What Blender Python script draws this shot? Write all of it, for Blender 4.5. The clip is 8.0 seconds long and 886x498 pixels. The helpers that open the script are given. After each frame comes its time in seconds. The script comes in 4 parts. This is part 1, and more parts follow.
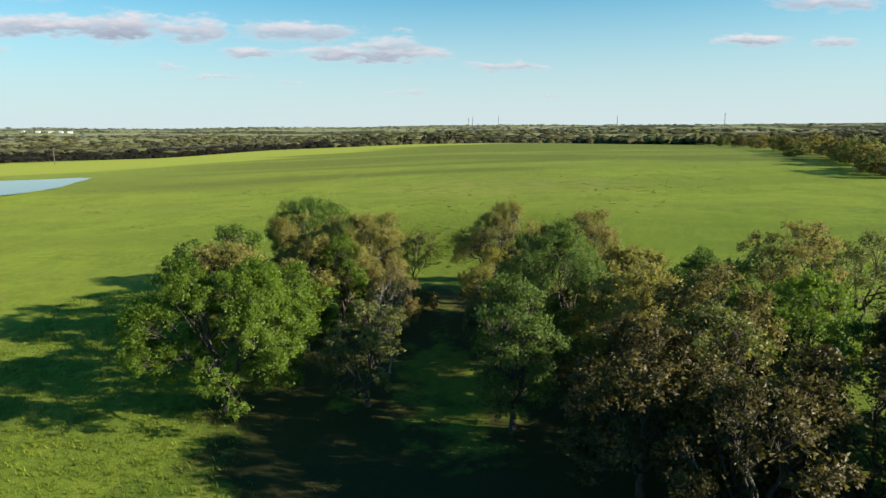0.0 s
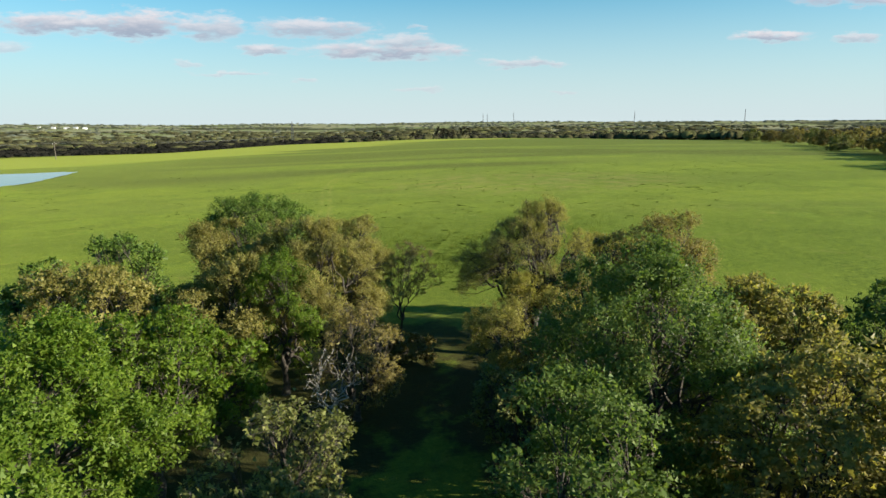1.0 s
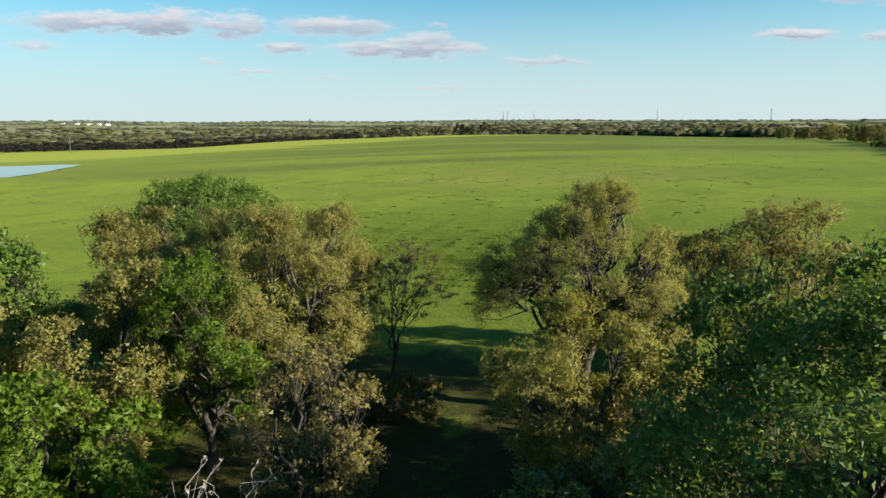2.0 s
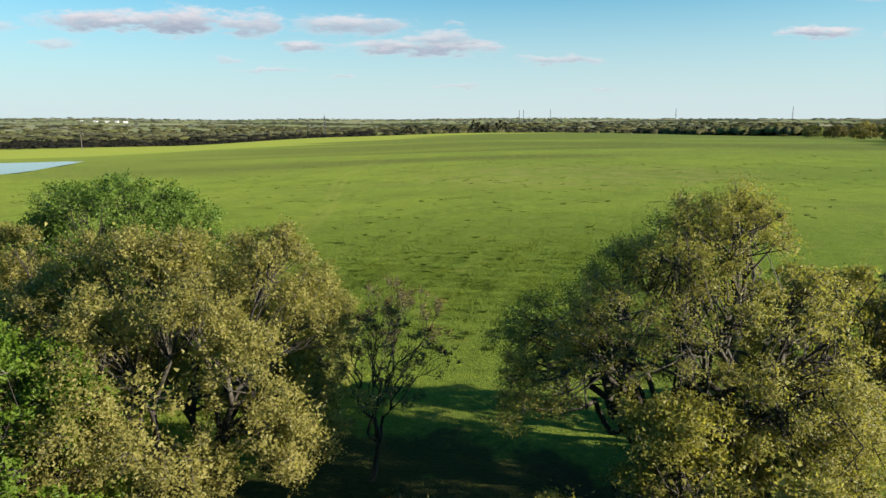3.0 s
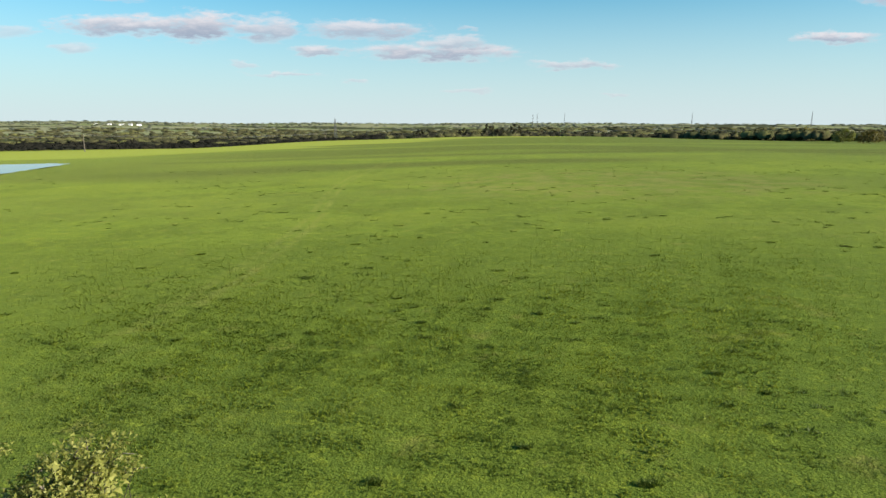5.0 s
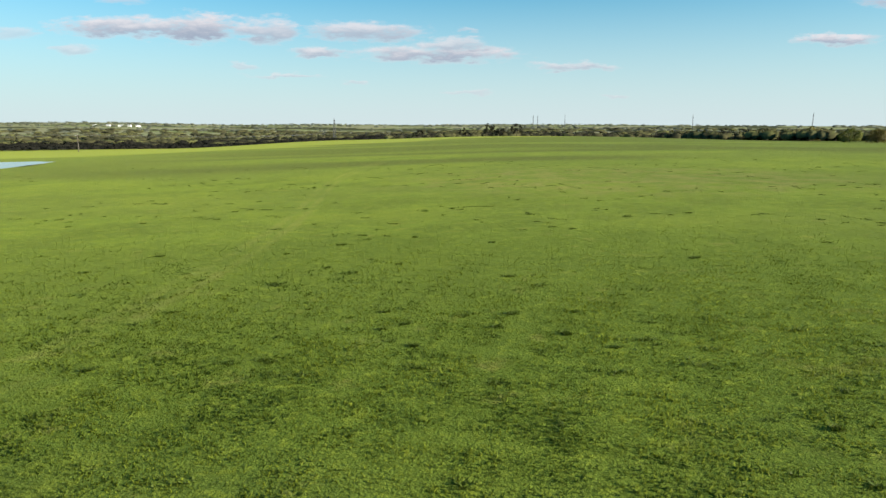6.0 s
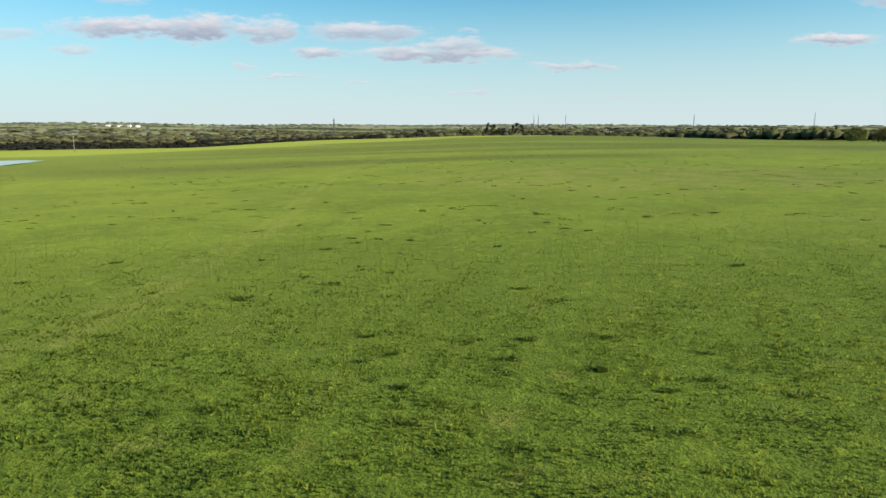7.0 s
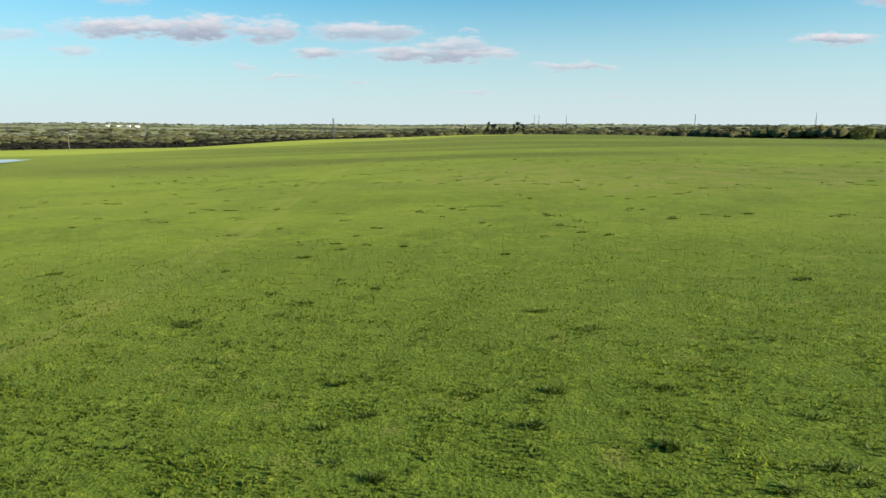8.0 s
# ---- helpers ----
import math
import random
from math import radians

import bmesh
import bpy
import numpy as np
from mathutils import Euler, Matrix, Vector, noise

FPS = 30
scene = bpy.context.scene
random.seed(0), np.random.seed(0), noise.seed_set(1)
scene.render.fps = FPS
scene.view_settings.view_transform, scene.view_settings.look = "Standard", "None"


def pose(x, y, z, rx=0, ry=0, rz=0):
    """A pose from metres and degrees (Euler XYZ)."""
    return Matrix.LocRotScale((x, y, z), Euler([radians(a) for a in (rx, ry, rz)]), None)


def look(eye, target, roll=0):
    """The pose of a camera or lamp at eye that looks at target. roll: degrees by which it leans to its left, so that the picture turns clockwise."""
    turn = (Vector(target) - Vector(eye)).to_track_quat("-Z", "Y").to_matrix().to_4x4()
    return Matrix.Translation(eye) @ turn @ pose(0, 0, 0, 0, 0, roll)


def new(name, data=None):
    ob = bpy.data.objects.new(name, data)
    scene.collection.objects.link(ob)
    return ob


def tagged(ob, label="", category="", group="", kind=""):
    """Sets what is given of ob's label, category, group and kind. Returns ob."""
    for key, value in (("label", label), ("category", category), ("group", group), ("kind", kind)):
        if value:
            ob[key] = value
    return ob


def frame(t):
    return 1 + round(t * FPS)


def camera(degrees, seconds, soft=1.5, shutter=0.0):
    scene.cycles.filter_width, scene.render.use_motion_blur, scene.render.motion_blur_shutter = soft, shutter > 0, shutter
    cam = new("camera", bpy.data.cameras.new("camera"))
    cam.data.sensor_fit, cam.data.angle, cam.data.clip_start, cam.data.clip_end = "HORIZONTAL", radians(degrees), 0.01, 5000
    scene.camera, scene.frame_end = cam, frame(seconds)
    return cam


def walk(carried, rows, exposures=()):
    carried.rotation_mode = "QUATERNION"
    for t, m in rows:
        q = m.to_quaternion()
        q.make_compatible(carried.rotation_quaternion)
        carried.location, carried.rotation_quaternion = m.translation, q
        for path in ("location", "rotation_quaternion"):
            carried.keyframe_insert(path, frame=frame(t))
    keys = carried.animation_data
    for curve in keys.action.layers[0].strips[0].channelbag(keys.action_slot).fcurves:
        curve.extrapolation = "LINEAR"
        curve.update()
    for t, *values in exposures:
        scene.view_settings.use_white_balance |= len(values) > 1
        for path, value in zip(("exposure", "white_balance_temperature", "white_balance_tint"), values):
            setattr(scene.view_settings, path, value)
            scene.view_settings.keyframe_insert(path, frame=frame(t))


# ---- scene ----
cam = camera(70.0, 8.0, soft=1.5)
PATH = [
    (0, (0.001, -0.000, 19.323), (1.904, 19.542, 15.516), -0.36),
    (0.5, (1.925, 13.700, 17.886), (3.683, 33.253, 14.064), -0.32),
    (1, (3.420, 24.213, 16.510), (4.881, 43.776, 12.616), -0.32),
    (1.5, (4.324, 31.956, 14.954), (5.483, 51.534, 11.037), -0.21),
    (3, (5.817, 51.309, 13.064), (6.226, 70.902, 9.072), 0.01),
    (3.5, (6.046, 57.258, 12.758), (6.305, 76.856, 8.776), 0.11),
    (4, (6.213, 62.736, 12.494), (6.349, 82.343, 8.552), 0.23),
    (4.5, (6.340, 67.455, 12.245), (6.378, 87.072, 8.349), 0.22),
    (6, (6.486, 80.786, 9.812), (6.517, 100.420, 6.004), 0.26),
    (6.5, (6.571, 84.450, 9.284), (6.588, 104.085, 5.480), 0.22),
    (7, (6.627, 87.672, 8.858), (6.643, 107.307, 5.057), 0.23),
    (7.5, (6.698, 91.237, 8.429), (6.710, 110.872, 4.629), 0.19),
    (8, (6.761, 94.926, 7.997), (6.761, 114.562, 4.195), 0.16),
]
walk(cam, [(t, look(eye, target, roll)) for t, eye, target, roll in PATH],
     exposures=[(0.0, 1.45), (8.0, 1.45)])

# ---------------------------------------------------------------- sky and sun
SUN_ELEVATION = 21.0
SUN_AZIMUTH = 109.0     # clockwise from +y

# Clouds low over the horizon ahead: right/ahead, up/ahead, half width, half height, density
CLOUDS = [
    (-0.470, 0.1450, 0.105, 0.0130, 1.0), (-0.370, 0.1440, 0.052, 0.0185, 1.1), (-0.270, 0.1410, 0.052, 0.0150, 0.9),
    (-0.122, 0.1397, 0.086, 0.0120, 0.9), (-0.188, 0.1092, 0.038, 0.0078, 0.9), (-0.012, 0.1080, 0.115, 0.0110, 1.0),
    (0.018, 0.1210, 0.045, 0.0100, 0.8), (0.203, 0.0898, 0.052, 0.0052, 0.8), (0.593, 0.1315, 0.060, 0.0072, 1.0),
    (-0.557, 0.1121, 0.036, 0.0060, 0.6), (-0.243, 0.0750, 0.060, 0.0028, 0.6), (-0.479, 0.1830, 0.034, 0.0050, 0.5),
    (-0.648, 0.1356, 0.036, 0.0085, 0.5), (-0.305, 0.0881, 0.024, 0.0034, 0.5), (0.040, 0.0515, 0.038, 0.0034, 0.5),
    (0.263, 0.0464, 0.030, 0.0022, 0.5), (0.721, 0.1900, 0.092, 0.0110, 0.9), (0.738, 0.1296, 0.034, 0.0065, 0.8),
    (-0.130, 0.0640, 0.022, 0.0022, 0.5), (0.040, 0.1427, 0.009, 0.0041, 0.5),
]


class Nodes:
    """Short hand for node trees."""

    def __init__(self, tree):
        self.tree = tree
        tree.nodes.clear()

    def add(self, kind, **inputs):
        node = self.tree.nodes.new(kind)
        for key, value in inputs.items():
            socket = node.inputs[int(key[1:])] if key[0] == "i" and key[1:].isdigit() else node.inputs[key.replace("_", " ")]
            if isinstance(value, bpy.types.NodeSocket):
                self.tree.links.new(value, socket)
            else:
                socket.default_value = value
        return node

    def math(self, op, a, b=0.0, c=0.0, clamp=False):
        node = self.add("ShaderNodeMath", i0=a, i1=b, i2=c)
        node.operation, node.use_clamp = op, clamp
        return node.outputs[0]

    def noise(self, vector, scale, detail=4.0, rough=0.55):
        node = self.add("ShaderNodeTexNoise", Vector=vector, Scale=scale, Detail=detail, Roughness=rough)
        return node.outputs["Fac"]

    def range(self, value, lo, hi, a=0.0, b=1.0, smooth=True):
        node = self.add("ShaderNodeMapRange", Value=value, From_Min=lo, From_Max=hi, To_Min=a, To_Max=b)
        node.interpolation_type = "SMOOTHSTEP" if smooth else "LINEAR"
        return node.outputs[0]

    def mix(self, fac, a, b, blend="MIX"):
        node = self.tree.nodes.new("ShaderNodeMix")
        node.data_type, node.blend_type = "RGBA", blend
        for socket, value in ((node.inputs[0], fac), (node.inputs[6], a), (node.inputs[7], b)):
            if isinstance(value, bpy.types.NodeSocket):
                self.tree.links.new(value, socket)
            elif socket.type == "RGBA":
                socket.default_value = (*value[:3], 1.0)
            else:
                socket.default_value = value
        return node.outputs[2]

    def out(self, shader, kind="ShaderNodeOutputMaterial"):
        node = self.tree.nodes.new(kind)
        self.tree.links.new(shader, node.inputs[0])
        return node


def make_world():
    world = bpy.data.worlds.new("sky")
    scene.world = world
    world.use_nodes = True
    n = Nodes(world.node_tree)
    sky = n.tree.nodes.new("ShaderNodeTexSky")
    sky.sky_type, sky.sun_disc = "NISHITA", False
    sky.sun_elevation, sky.sun_rotation = radians(SUN_ELEVATION), radians(SUN_AZIMUTH)
    sky.air_density, sky.dust_density, sky.ozone_density = 1.0, 0.4, 1.6
    coords = n.tree.nodes.new("ShaderNodeTexCoord").outputs["Generated"]
    split = n.add("ShaderNodeSeparateXYZ", Vector=coords)
    ahead = n.math("MAXIMUM", split.outputs[1], 0.05)
    u, v = n.math("DIVIDE", split.outputs[0], ahead), n.math("DIVIDE", split.outputs[2], ahead)
    flat = n.add("ShaderNodeCombineXYZ", X=u, Y=n.math("MULTIPLY", v, 3.5)).outputs[0]
    big, small = n.noise(flat, 22.0, 5.0, 0.6), n.noise(flat, 70.0, 4.0, 0.6)
    wob = n.math("ADD", n.math("MULTIPLY", big, 1.5), n.math("MULTIPLY", small, 0.5))
    wob = n.math("SUBTRACT", wob, 1.0)
    # ragged outlines: the plane of the clouds is pulled about by two noises
    shift = n.add("ShaderNodeVectorMath", i0=flat, i1=(7.3, 2.1, 4.4))
    u = n.math("ADD", u, n.math("MULTIPLY", n.math("SUBTRACT", n.noise(flat, 16.0, 4.0, 0.6), 0.5), 0.085))
    v = n.math("ADD", v, n.math("MULTIPLY", n.math("SUBTRACT", n.noise(shift.outputs[0], 20.0, 4.0, 0.6), 0.5), 0.026))
    total = shade = None
    for cu, cv, a, b, dense in CLOUDS:
        a, b = a * 1.28, b * 1.42
        du = n.math("DIVIDE", n.math("SUBTRACT", u, cu), a)
        dv = n.math("DIVIDE", n.math("SUBTRACT", v, cv), b)
        # flatter below, heaped above
        dv2 = n.math("MULTIPLY", dv, dv)
        d = n.math("ADD", n.math("MULTIPLY", du, du), dv2)
        body = n.math("ADD", n.math("SUBTRACT", 0.85, d), n.math("MULTIPLY", wob, 1.5))
        cover = n.range(body, -0.25, 0.85, 0.0, dense * 0.92)
        low = n.math("MULTIPLY", cover, n.range(n.math("ADD", dv, n.math("MULTIPLY", wob, 1.0)), -0.55, 0.80, 1.0, 0.0))
        total = cover if total is None else n.math("MAXIMUM", total, cover)
        shade = low if shade is None else n.math("MAXIMUM", shade, low)
    front = n.math("GREATER_THAN", split.outputs[1], 0.06)
    total = n.math("MULTIPLY", n.math("MINIMUM", total, 0.95), front)
    lit = n.mix(n.math("MINIMUM", shade, 1.0), (CLOUD_LIT), (CLOUD_LOW))
    haze = n.range(split.outputs[2], -0.02, 0.26, HAZE, 0.0)
    base = n.mix(1.0, sky.outputs[0], SKY_TINT, "MULTIPLY")
    base = n.mix(haze, base, HAZE_COLOUR)
    colour = n.mix(total, base, lit)
    back = n.add("ShaderNodeBackground", Color=colour, Strength=SKY_STRENGTH)
    n.out(back.outputs[0], "ShaderNodeOutputWorld")


SKY_STRENGTH = 0.043
SKY_TINT = (0.30, 1.13, 1.32)
HAZE, HAZE_COLOUR = 0.95, (5.85, 6.7, 7.0)
CLOUD_LIT, CLOUD_LOW = (7.0, 6.7, 7.0), (3.0, 3.5, 4.5)
make_world()

sun = new("sun", bpy.data.lights.new("sun", "SUN"))
sun.data.energy, sun.data.angle, sun.data.color = 5.0, radians(0.6), (1.0, 0.90, 0.72)
az, el = radians(SUN_AZIMUTH), radians(SUN_ELEVATION)
sun.matrix_world = look((0, 0, 60), (-60 * math.sin(az) * math.cos(el), -60 * math.cos(az) * math.cos(el), 60 - 60 * math.sin(el)))


# ---------------------------------------------------------------- materials
def material(name):
    mat = bpy.data.materials.new(name)
    mat.use_nodes = True
    return mat, Nodes(mat.node_tree)


def object_coords(n):
    return n.tree.nodes.new("ShaderNodeNewGeometry").outputs["Position"]


def leaf_material(name, dark, mid, light, glow=0.36, gloss=0.2):
    """Leaves: colour varies from leaf to leaf and in drifts through the crown, light passes through."""
    mat, n = material(name)
    geo = n.tree.nodes.new("ShaderNodeNewGeometry")
    drift = n.noise(geo.outputs["Position"], 0.9, 4.0, 0.6)
    leaf = geo.outputs["Random Per Island"]
    mixv = n.math("ADD", n.math("MULTIPLY", leaf, 0.65), n.range(drift, 0.3, 0.7, 0.0, 0.40))
    colour = n.mix(n.range(mixv, 0.0, 0.5), dark, mid)
    colour = n.mix(n.range(mixv, 0.5, 1.0), colour, light)
    face = n.add("ShaderNodeBsdfPrincipled", Base_Color=colour, Roughness=0.5)
    face.inputs["Specular IOR Level"].default_value = gloss
    thin = n.add("ShaderNodeBsdfTranslucent", Color=n.mix(1.0, colour, (1.2, 1.25, 0.65), "MULTIPLY"))
    both = n.add("ShaderNodeMixShader", i0=glow, i1=face.outputs[0], i2=thin.outputs[0])
    n.out(both.outputs[0])
    return mat


def far_material(name, dark, mid, light):
    """Far woods: the kinds of tree change in drifts of some tens of metres, crowns and sprays differ a little."""
    mat, n = material(name)
    geo = n.tree.nodes.new("ShaderNodeNewGeometry")
    drift, crown = n.noise(geo.outputs["Position"], 0.011, 3.0, 0.6), n.noise(geo.outputs["Position"], 0.09, 3.0, 0.6)
    mixv = n.math("ADD", n.range(drift, 0.35, 0.65, 0.0, 0.55), n.range(crown, 0.35, 0.65, 0.0, 0.35))
    mixv = n.math("ADD", mixv, n.math("MULTIPLY", geo.outputs["Random Per Island"], 0.12))
    colour = n.mix(n.range(mixv, 0.1, 0.5), dark, mid)
    colour = n.mix(n.range(mixv, 0.5, 0.95), colour, light)
    face = n.add("ShaderNodeBsdfPrincipled", Base_Color=colour, Roughness=0.9)
    face.inputs["Specular IOR Level"].default_value = 0.0
    n.out(face.outputs[0])
    return mat


def bark_material(name, dark, light):
    mat, n = material(name)
    where = object_coords(n)
    grain = n.noise(where, 9.0, 6.0, 0.65)
    colour = n.mix(n.range(grain, 0.35, 0.68), dark, light)
    colour = n.mix(n.range(n.noise(where, 1.6, 3.0), 0.55, 0.75, 0.0, 0.3), colour, (0.15, 0.15, 0.12))
    bump = n.add("ShaderNodeBump", Strength=0.7, Distance=0.05, Height=grain)
    face = n.add("ShaderNodeBsdfPrincipled", Base_Color=colour, Roughness=0.9, Normal=bump.outputs[0])
    n.out(face.outputs[0])
    return mat


def grass_ground_material():
    mat, n = material("meadow_grass")
    where = object_coords(n)
    split = n.add("ShaderNodeSeparateXYZ", Vector=where)
    # swaths of different grasses, with cloud shade painted in as a cooler tone
    swath = n.add("ShaderNodeVectorMath", i0=where, i1=(0.006, 0.020, 0.0))
    swath.operation = "MULTIPLY"
    wide = n.noise(swath.outputs[0], 1.0, 3.0, 0.55)
    patch = n.noise(where, 0.085, 4.0, 0.6)
    clump = n.noise(where, 0.55, 4.0, 0.6)
    tuft = n.noise(where, 3.2, 5.0, 0.7)
    hummock = n.noise(where, 1.25, 4.0, 0.65)
    blade = n.noise(where, 17.0, 4.0, 0.7)
    colour = n.mix(n.range(patch, 0.40, 0.60), GRASS_DEEP, GRASS_MID)
    colour = n.mix(n.range(clump, 0.50, 0.72, 0.0, 0.75), colour, GRASS_YELLOW)
    colour = n.mix(n.range(wide, 0.42, 0.62, 0.0, 0.6), colour, GRASS_COOL)
    colour = n.mix(n.range(n.noise(where, 0.03, 3.0, 0.55), 0.46, 0.62, 0.0, 0.4), colour, GRASS_YELLOW)
    colour = n.mix(n.range(clump, 0.45, 0.33, 0.0, 0.6), colour, GRASS_DEEP)
    # stretched noise: cloud shade painted as darker bands into the grass colour
    cloud_band = n.add("ShaderNodeVectorMath", i0=where, i1=(0.0035, 0.014, 0.0))
    cloud_band.operation = "MULTIPLY"
    rank = n.noise(cloud_band.outputs[0], 1.0, 2.0, 0.5)
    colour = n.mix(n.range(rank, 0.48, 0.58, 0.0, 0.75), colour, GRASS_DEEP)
    colour = n.mix(n.range(tuft, 0.45, 0.30, 0.0, 0.40), colour, GRASS_DARK)
    colour = n.mix(n.range(tuft, 0.54, 0.68, 0.0, 0.7), colour, GRASS_YELLOW)
    colour = n.mix(n.range(hummock, 0.44, 0.32, 0.0, 0.35), colour, GRASS_DARK)
    colour = n.mix(n.range(hummock, 0.55, 0.68, 0.0, 0.65), colour, GRASS_YELLOW)
    cells = n.add("ShaderNodeTexVoronoi", Vector=where, Scale=8.5)
    leafy = cells.outputs["Distance"]
    colour = n.mix(n.range(leafy, 0.35, 0.75, 0.0, 0.12), colour, GRASS_DARK)
    colour = n.mix(n.range(blade, 0.52, 0.36, 0.0, 0.24), colour, GRASS_DARK)
    colour = n.mix(n.range(blade, 0.54, 0.66, 0.0, 0.38), colour, GRASS_YELLOW)
    # the far half turns cooler, with strips of cloud shade painted across it
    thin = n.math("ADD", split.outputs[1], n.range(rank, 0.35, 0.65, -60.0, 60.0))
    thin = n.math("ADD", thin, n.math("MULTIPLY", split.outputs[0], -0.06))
    cloud_strip = n.math("MULTIPLY", n.range(thin, 255.0, 330.0), n.range(thin, 400.0, 345.0))
    cloud_strip = n.math("MAXIMUM", cloud_strip, n.math("MULTIPLY", n.range(thin, 430.0, 470.0), 0.8))
    cloud_strip = n.math("MULTIPLY", cloud_strip, n.range(split.outputs[0], -170.0, -60.0))
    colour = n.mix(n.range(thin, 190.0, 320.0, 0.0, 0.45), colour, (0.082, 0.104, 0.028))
    colour = n.mix(n.math("MULTIPLY", cloud_strip, 0.85), colour, (0.040, 0.054, 0.016))
    # a paler, yellower tone lies beyond the brow in the north-west
    beyond = n.math("ADD", n.math("MULTIPLY", n.math("ADD", split.outputs[0], 57.0), -0.71), n.math("MULTIPLY", n.math("SUBTRACT", split.outputs[1], 485.0), 0.70))
    beyond = n.math("ADD", beyond, n.range(wide, 0.3, 0.7, -25.0, 25.0))
    colour = n.mix(n.range(beyond, -15.0, 25.0, 0.0, 0.85), colour, (0.200, 0.225, 0.036))
    # ground under the far woods is darkened to match their trees
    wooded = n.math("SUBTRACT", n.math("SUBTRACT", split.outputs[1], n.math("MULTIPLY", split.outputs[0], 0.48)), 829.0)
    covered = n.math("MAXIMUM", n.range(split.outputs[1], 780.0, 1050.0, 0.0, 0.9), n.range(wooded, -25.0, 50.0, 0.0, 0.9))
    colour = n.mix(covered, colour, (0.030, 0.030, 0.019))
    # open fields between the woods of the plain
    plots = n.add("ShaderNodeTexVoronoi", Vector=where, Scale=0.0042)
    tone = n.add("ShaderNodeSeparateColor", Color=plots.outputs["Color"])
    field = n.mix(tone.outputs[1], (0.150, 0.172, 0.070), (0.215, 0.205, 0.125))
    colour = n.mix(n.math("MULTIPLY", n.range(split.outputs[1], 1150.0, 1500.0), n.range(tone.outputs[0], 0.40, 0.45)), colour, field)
    dry = n.noise(where, 0.30, 5.0, 0.7)
    colour = n.mix(n.range(dry, 0.57, 0.72, 0.0, 0.38), colour, (0.21, 0.175, 0.055))
    # leaf litter, bare earth and painted tree shade, with a grassy glade between them
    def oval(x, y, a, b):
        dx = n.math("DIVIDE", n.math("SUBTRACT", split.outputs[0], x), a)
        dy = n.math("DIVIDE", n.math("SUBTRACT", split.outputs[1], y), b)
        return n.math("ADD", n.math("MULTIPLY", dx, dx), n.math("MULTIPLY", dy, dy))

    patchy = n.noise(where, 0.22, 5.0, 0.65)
    litter_shade = n.math("MULTIPLY", n.range(n.math("ADD", oval(10.0, 48.0, 25.0, 28.0), n.range(patchy, 0.3, 0.7, 0.2, -0.2)), 1.0, 0.72), n.range(n.math("ADD", oval(5.2, 49.0, 4.2, 11.0), n.range(n.noise(where, 0.45, 4.0, 0.65), 0.3, 0.7, -0.9, 0.9)), 0.2, 1.5, 0.15, 1.0))
    # the oaks' shade on the ground, painted as a dark oval
    oak_shade = n.range(n.math("ADD", oval(3.0, 69.5, 11.0, 9.5), n.range(patchy, 0.3, 0.7, 0.35, -0.35)), 1.0, 0.6, 0.0, 0.9)
    litter_shade = n.math("MULTIPLY", n.math("MAXIMUM", litter_shade, oak_shade), n.range(patchy, 0.26, 0.40))
    colour = n.mix(n.math("MULTIPLY", litter_shade, 0.94), colour, (0.024, 0.020, 0.012))
    # a worn track and a dry, tussocky patch in the meadow
    bend = n.math("ADD", split.outputs[0], n.math("MULTIPLY", n.math("SINE", n.math("MULTIPLY", split.outputs[1], 0.035)), 3.0))
    off = n.math("ABSOLUTE", n.math("SUBTRACT", n.math("ABSOLUTE", n.math("ADD", bend, 13.5)), 0.9))
    worn = n.math("MULTIPLY", n.range(off, 0.9, 0.1), n.math("MULTIPLY", n.range(n.noise(where, 0.25, 4.0, 0.6), 0.35, 0.6), n.range(split.outputs[1], 95.0, 120.0)))
    colour = n.mix(n.math("MULTIPLY", worn, n.range(split.outputs[1], 330.0, 230.0, 0.0, 0.3)), colour, (0.200, 0.190, 0.060))
    parched = n.math("MULTIPLY", n.range(oval(42.0, 205.0, 55.0, 42.0), 1.0, 0.2), n.range(n.noise(where, 0.16, 5.0, 0.7), 0.42, 0.62))
    colour = n.mix(n.math("MULTIPLY", parched, 0.55), colour, (0.170, 0.140, 0.062))
    high = n.math("SUBTRACT", n.math("ADD", n.math("MULTIPLY", tuft, 0.7), n.math("MULTIPLY", blade, 0.25)), n.math("MULTIPLY", leafy, 0.25))
    bump = n.add("ShaderNodeBump", Strength=0.9, Distance=0.14, Height=high)
    face = n.add("ShaderNodeBsdfPrincipled", Base_Color=colour, Roughness=0.85, Normal=bump.outputs[0])
    face.inputs["Specular IOR Level"].default_value = 0.04
    face.inputs["Sheen Roughness"].default_value = 0.4
    n.tree.links.new(n.math("MULTIPLY", n.math("SUBTRACT", 1.0, covered), 0.09), face.inputs["Sheen Weight"])
    face.inputs["Sheen Tint"].default_value = (0.62, 0.72, 0.12, 1.0)
    n.out(face.outputs[0])
    return mat


